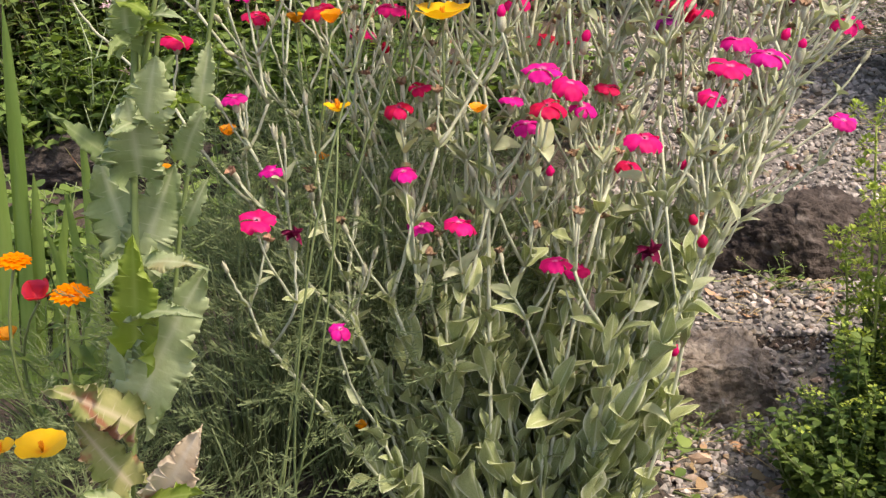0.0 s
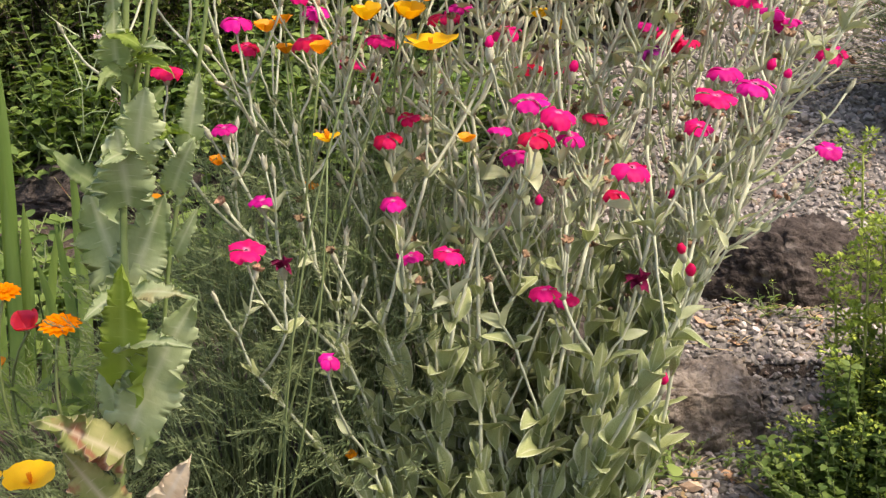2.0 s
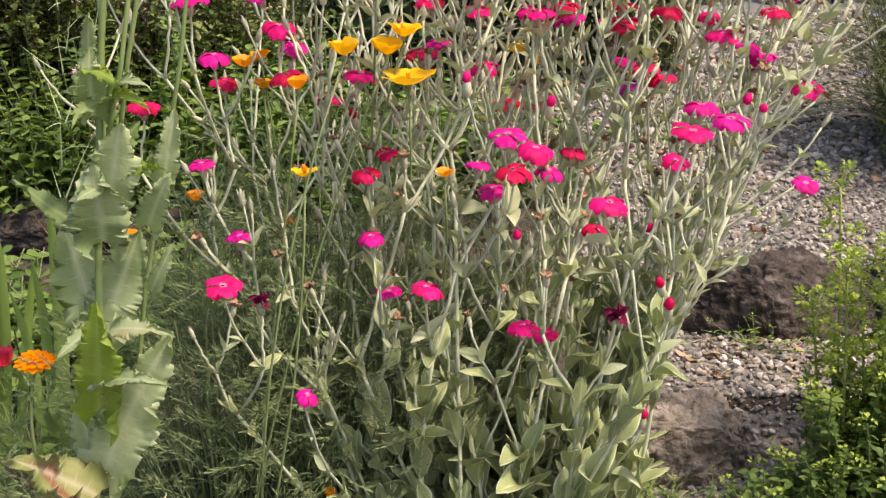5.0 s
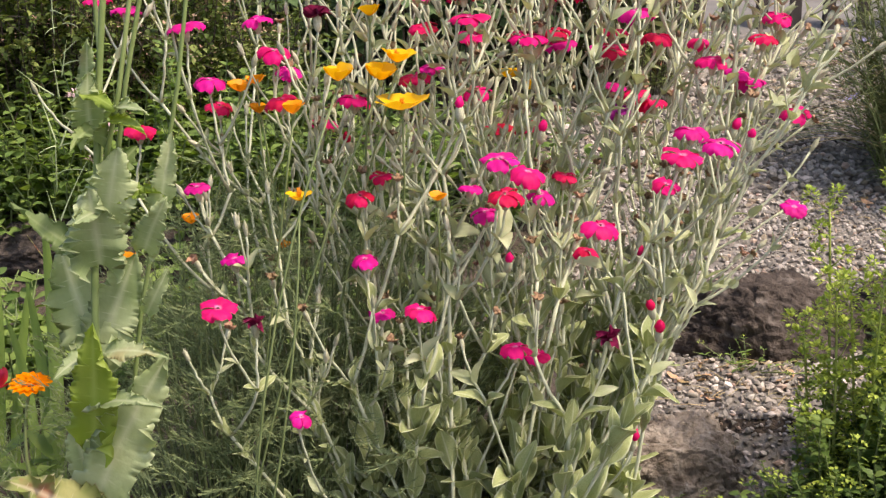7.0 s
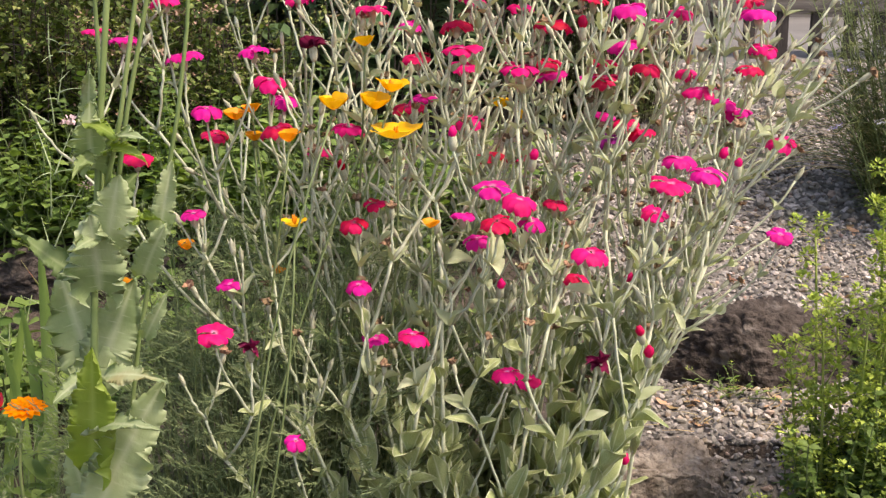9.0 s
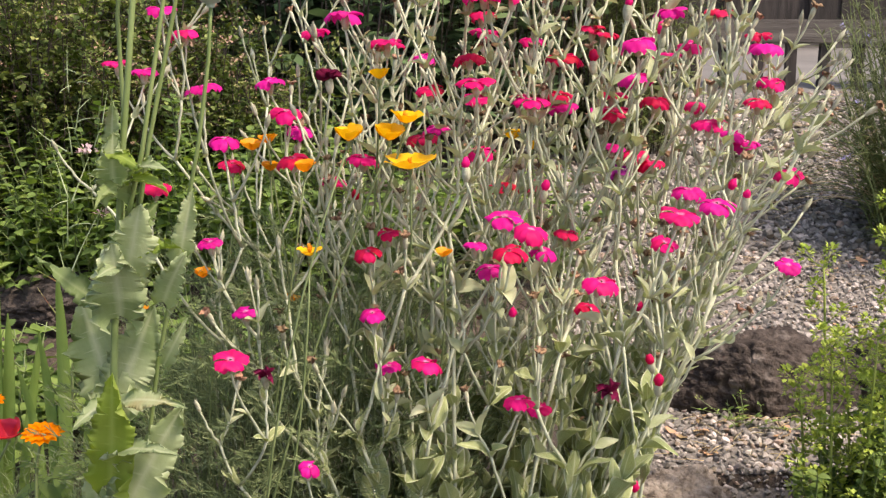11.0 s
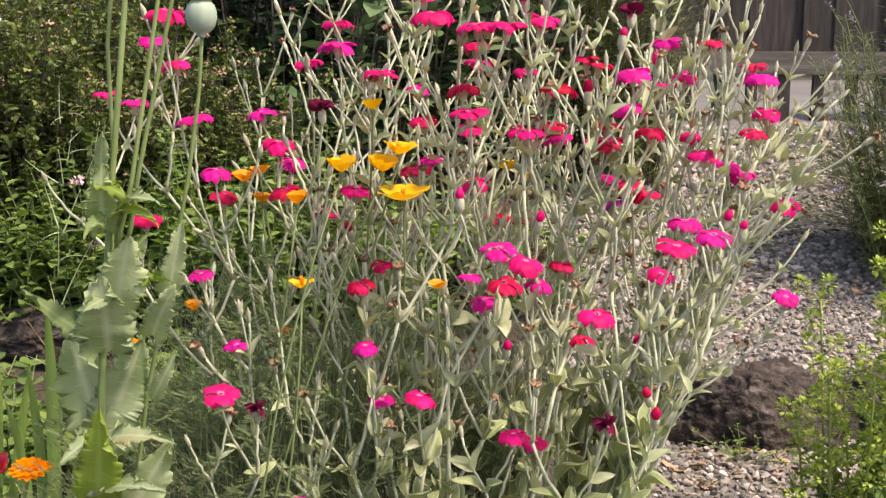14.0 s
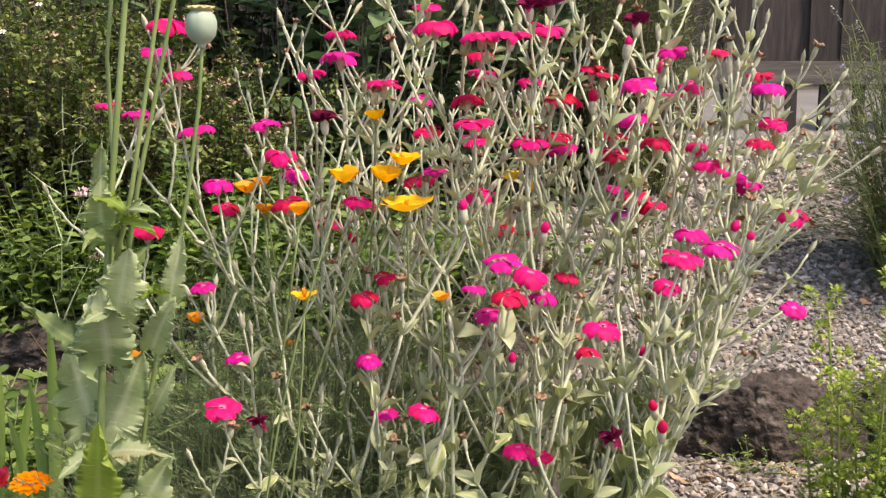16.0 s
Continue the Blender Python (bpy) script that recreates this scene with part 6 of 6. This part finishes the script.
def build_litter():
    r = random.Random(23)
    shapes = [leaf_geo(1.0, 0.45 + 0.1 * k, bend=0.5 - 0.4 * k, fold=0.6 - 0.3 * k, nu=5, peak=0.5, wave=0.05, nv=1).mesh("blade", [DEAD_LEAF]) for k in range(3)]

    def lay(x0, x1, y0, y1, n, lo, hi):
        for _ in range(n):
            x, y = r.uniform(x0, x1), r.uniform(y0, y1)
            leaf = tagged(new("fallen_leaf", r.choice(shapes)), "dry brown fallen leaf lying on the gravel", "leaf", "fallen leaves on the path")
            a = r.uniform(0, 6.28)
            leaf.matrix_basis = frame_of(Vector((x, y, ground_z(x, y) + 0.009)), (math.cos(a), math.sin(a), r.uniform(-0.15, 0.25)), Vector((r.uniform(-0.4, 0.4), r.uniform(-0.4, 0.4), 1)), 0, r.uniform(lo, hi))

    lay(0.36, 0.62, 1.74, 1.89, 26, 0.012, 0.024)
    lay(0.25, 0.42, 1.30, 1.50, 30, 0.015, 0.034)
    lay(0.70, 1.10, 2.05, 2.45, 26, 0.014, 0.03)
    straw = thing("dry_stalk_litter", (0.6, 2.0, 0.1), "thin dry brown stalks strewn over the gravel", "litter", kind="stuff")
    g = Geo()
    for _ in range(170):
        x, y = (r.uniform(0.3, 0.65), r.uniform(1.72, 1.9)) if r.random() < 0.3 else (r.uniform(0.65, 1.25), r.uniform(2.05, 2.7)) if r.random() < 0.6 else (r.uniform(0.24, 0.45), r.uniform(1.25, 1.52))
        a, ln = r.uniform(0, 3.14), r.uniform(0.012, 0.06)
        p = Vector((x, y, ground_z(x, y) + 0.011)) - straw.location
        d = Vector((math.cos(a), math.sin(a), r.uniform(-0.05, 0.1))) * ln
        g.tube([p, p + d * 0.5 + Vector((0, 0, 0.002)), p + d], [0.0007, 0.0007, 0.0004], 4)
    piece("stalk_scatter", g.mesh("stalk_scatter", [STRAW]), straw, None, "", "stuff")


build_litter()


def fallen_stick():
    a, b = Vector((0.741, 2.700, 0.252)), Vector((1.073, 2.779, 0.269))
    stick = thing("fallen_stick", a, "thin dark dry stick lying across the gravel", "stick")
    g = Geo()
    pts = [a.lerp(b, i / 10) + Vector((0, 0.008 * math.sin(1.7 * i), 0.010 + 0.003 * math.sin(2.3 * i))) - a for i in range(11)]
    g.tube(pts, [0.0052 - 0.00028 * i for i in range(11)], 7)
    piece("twig", g.mesh("twig", [TWIG]), stick)


fallen_stick()
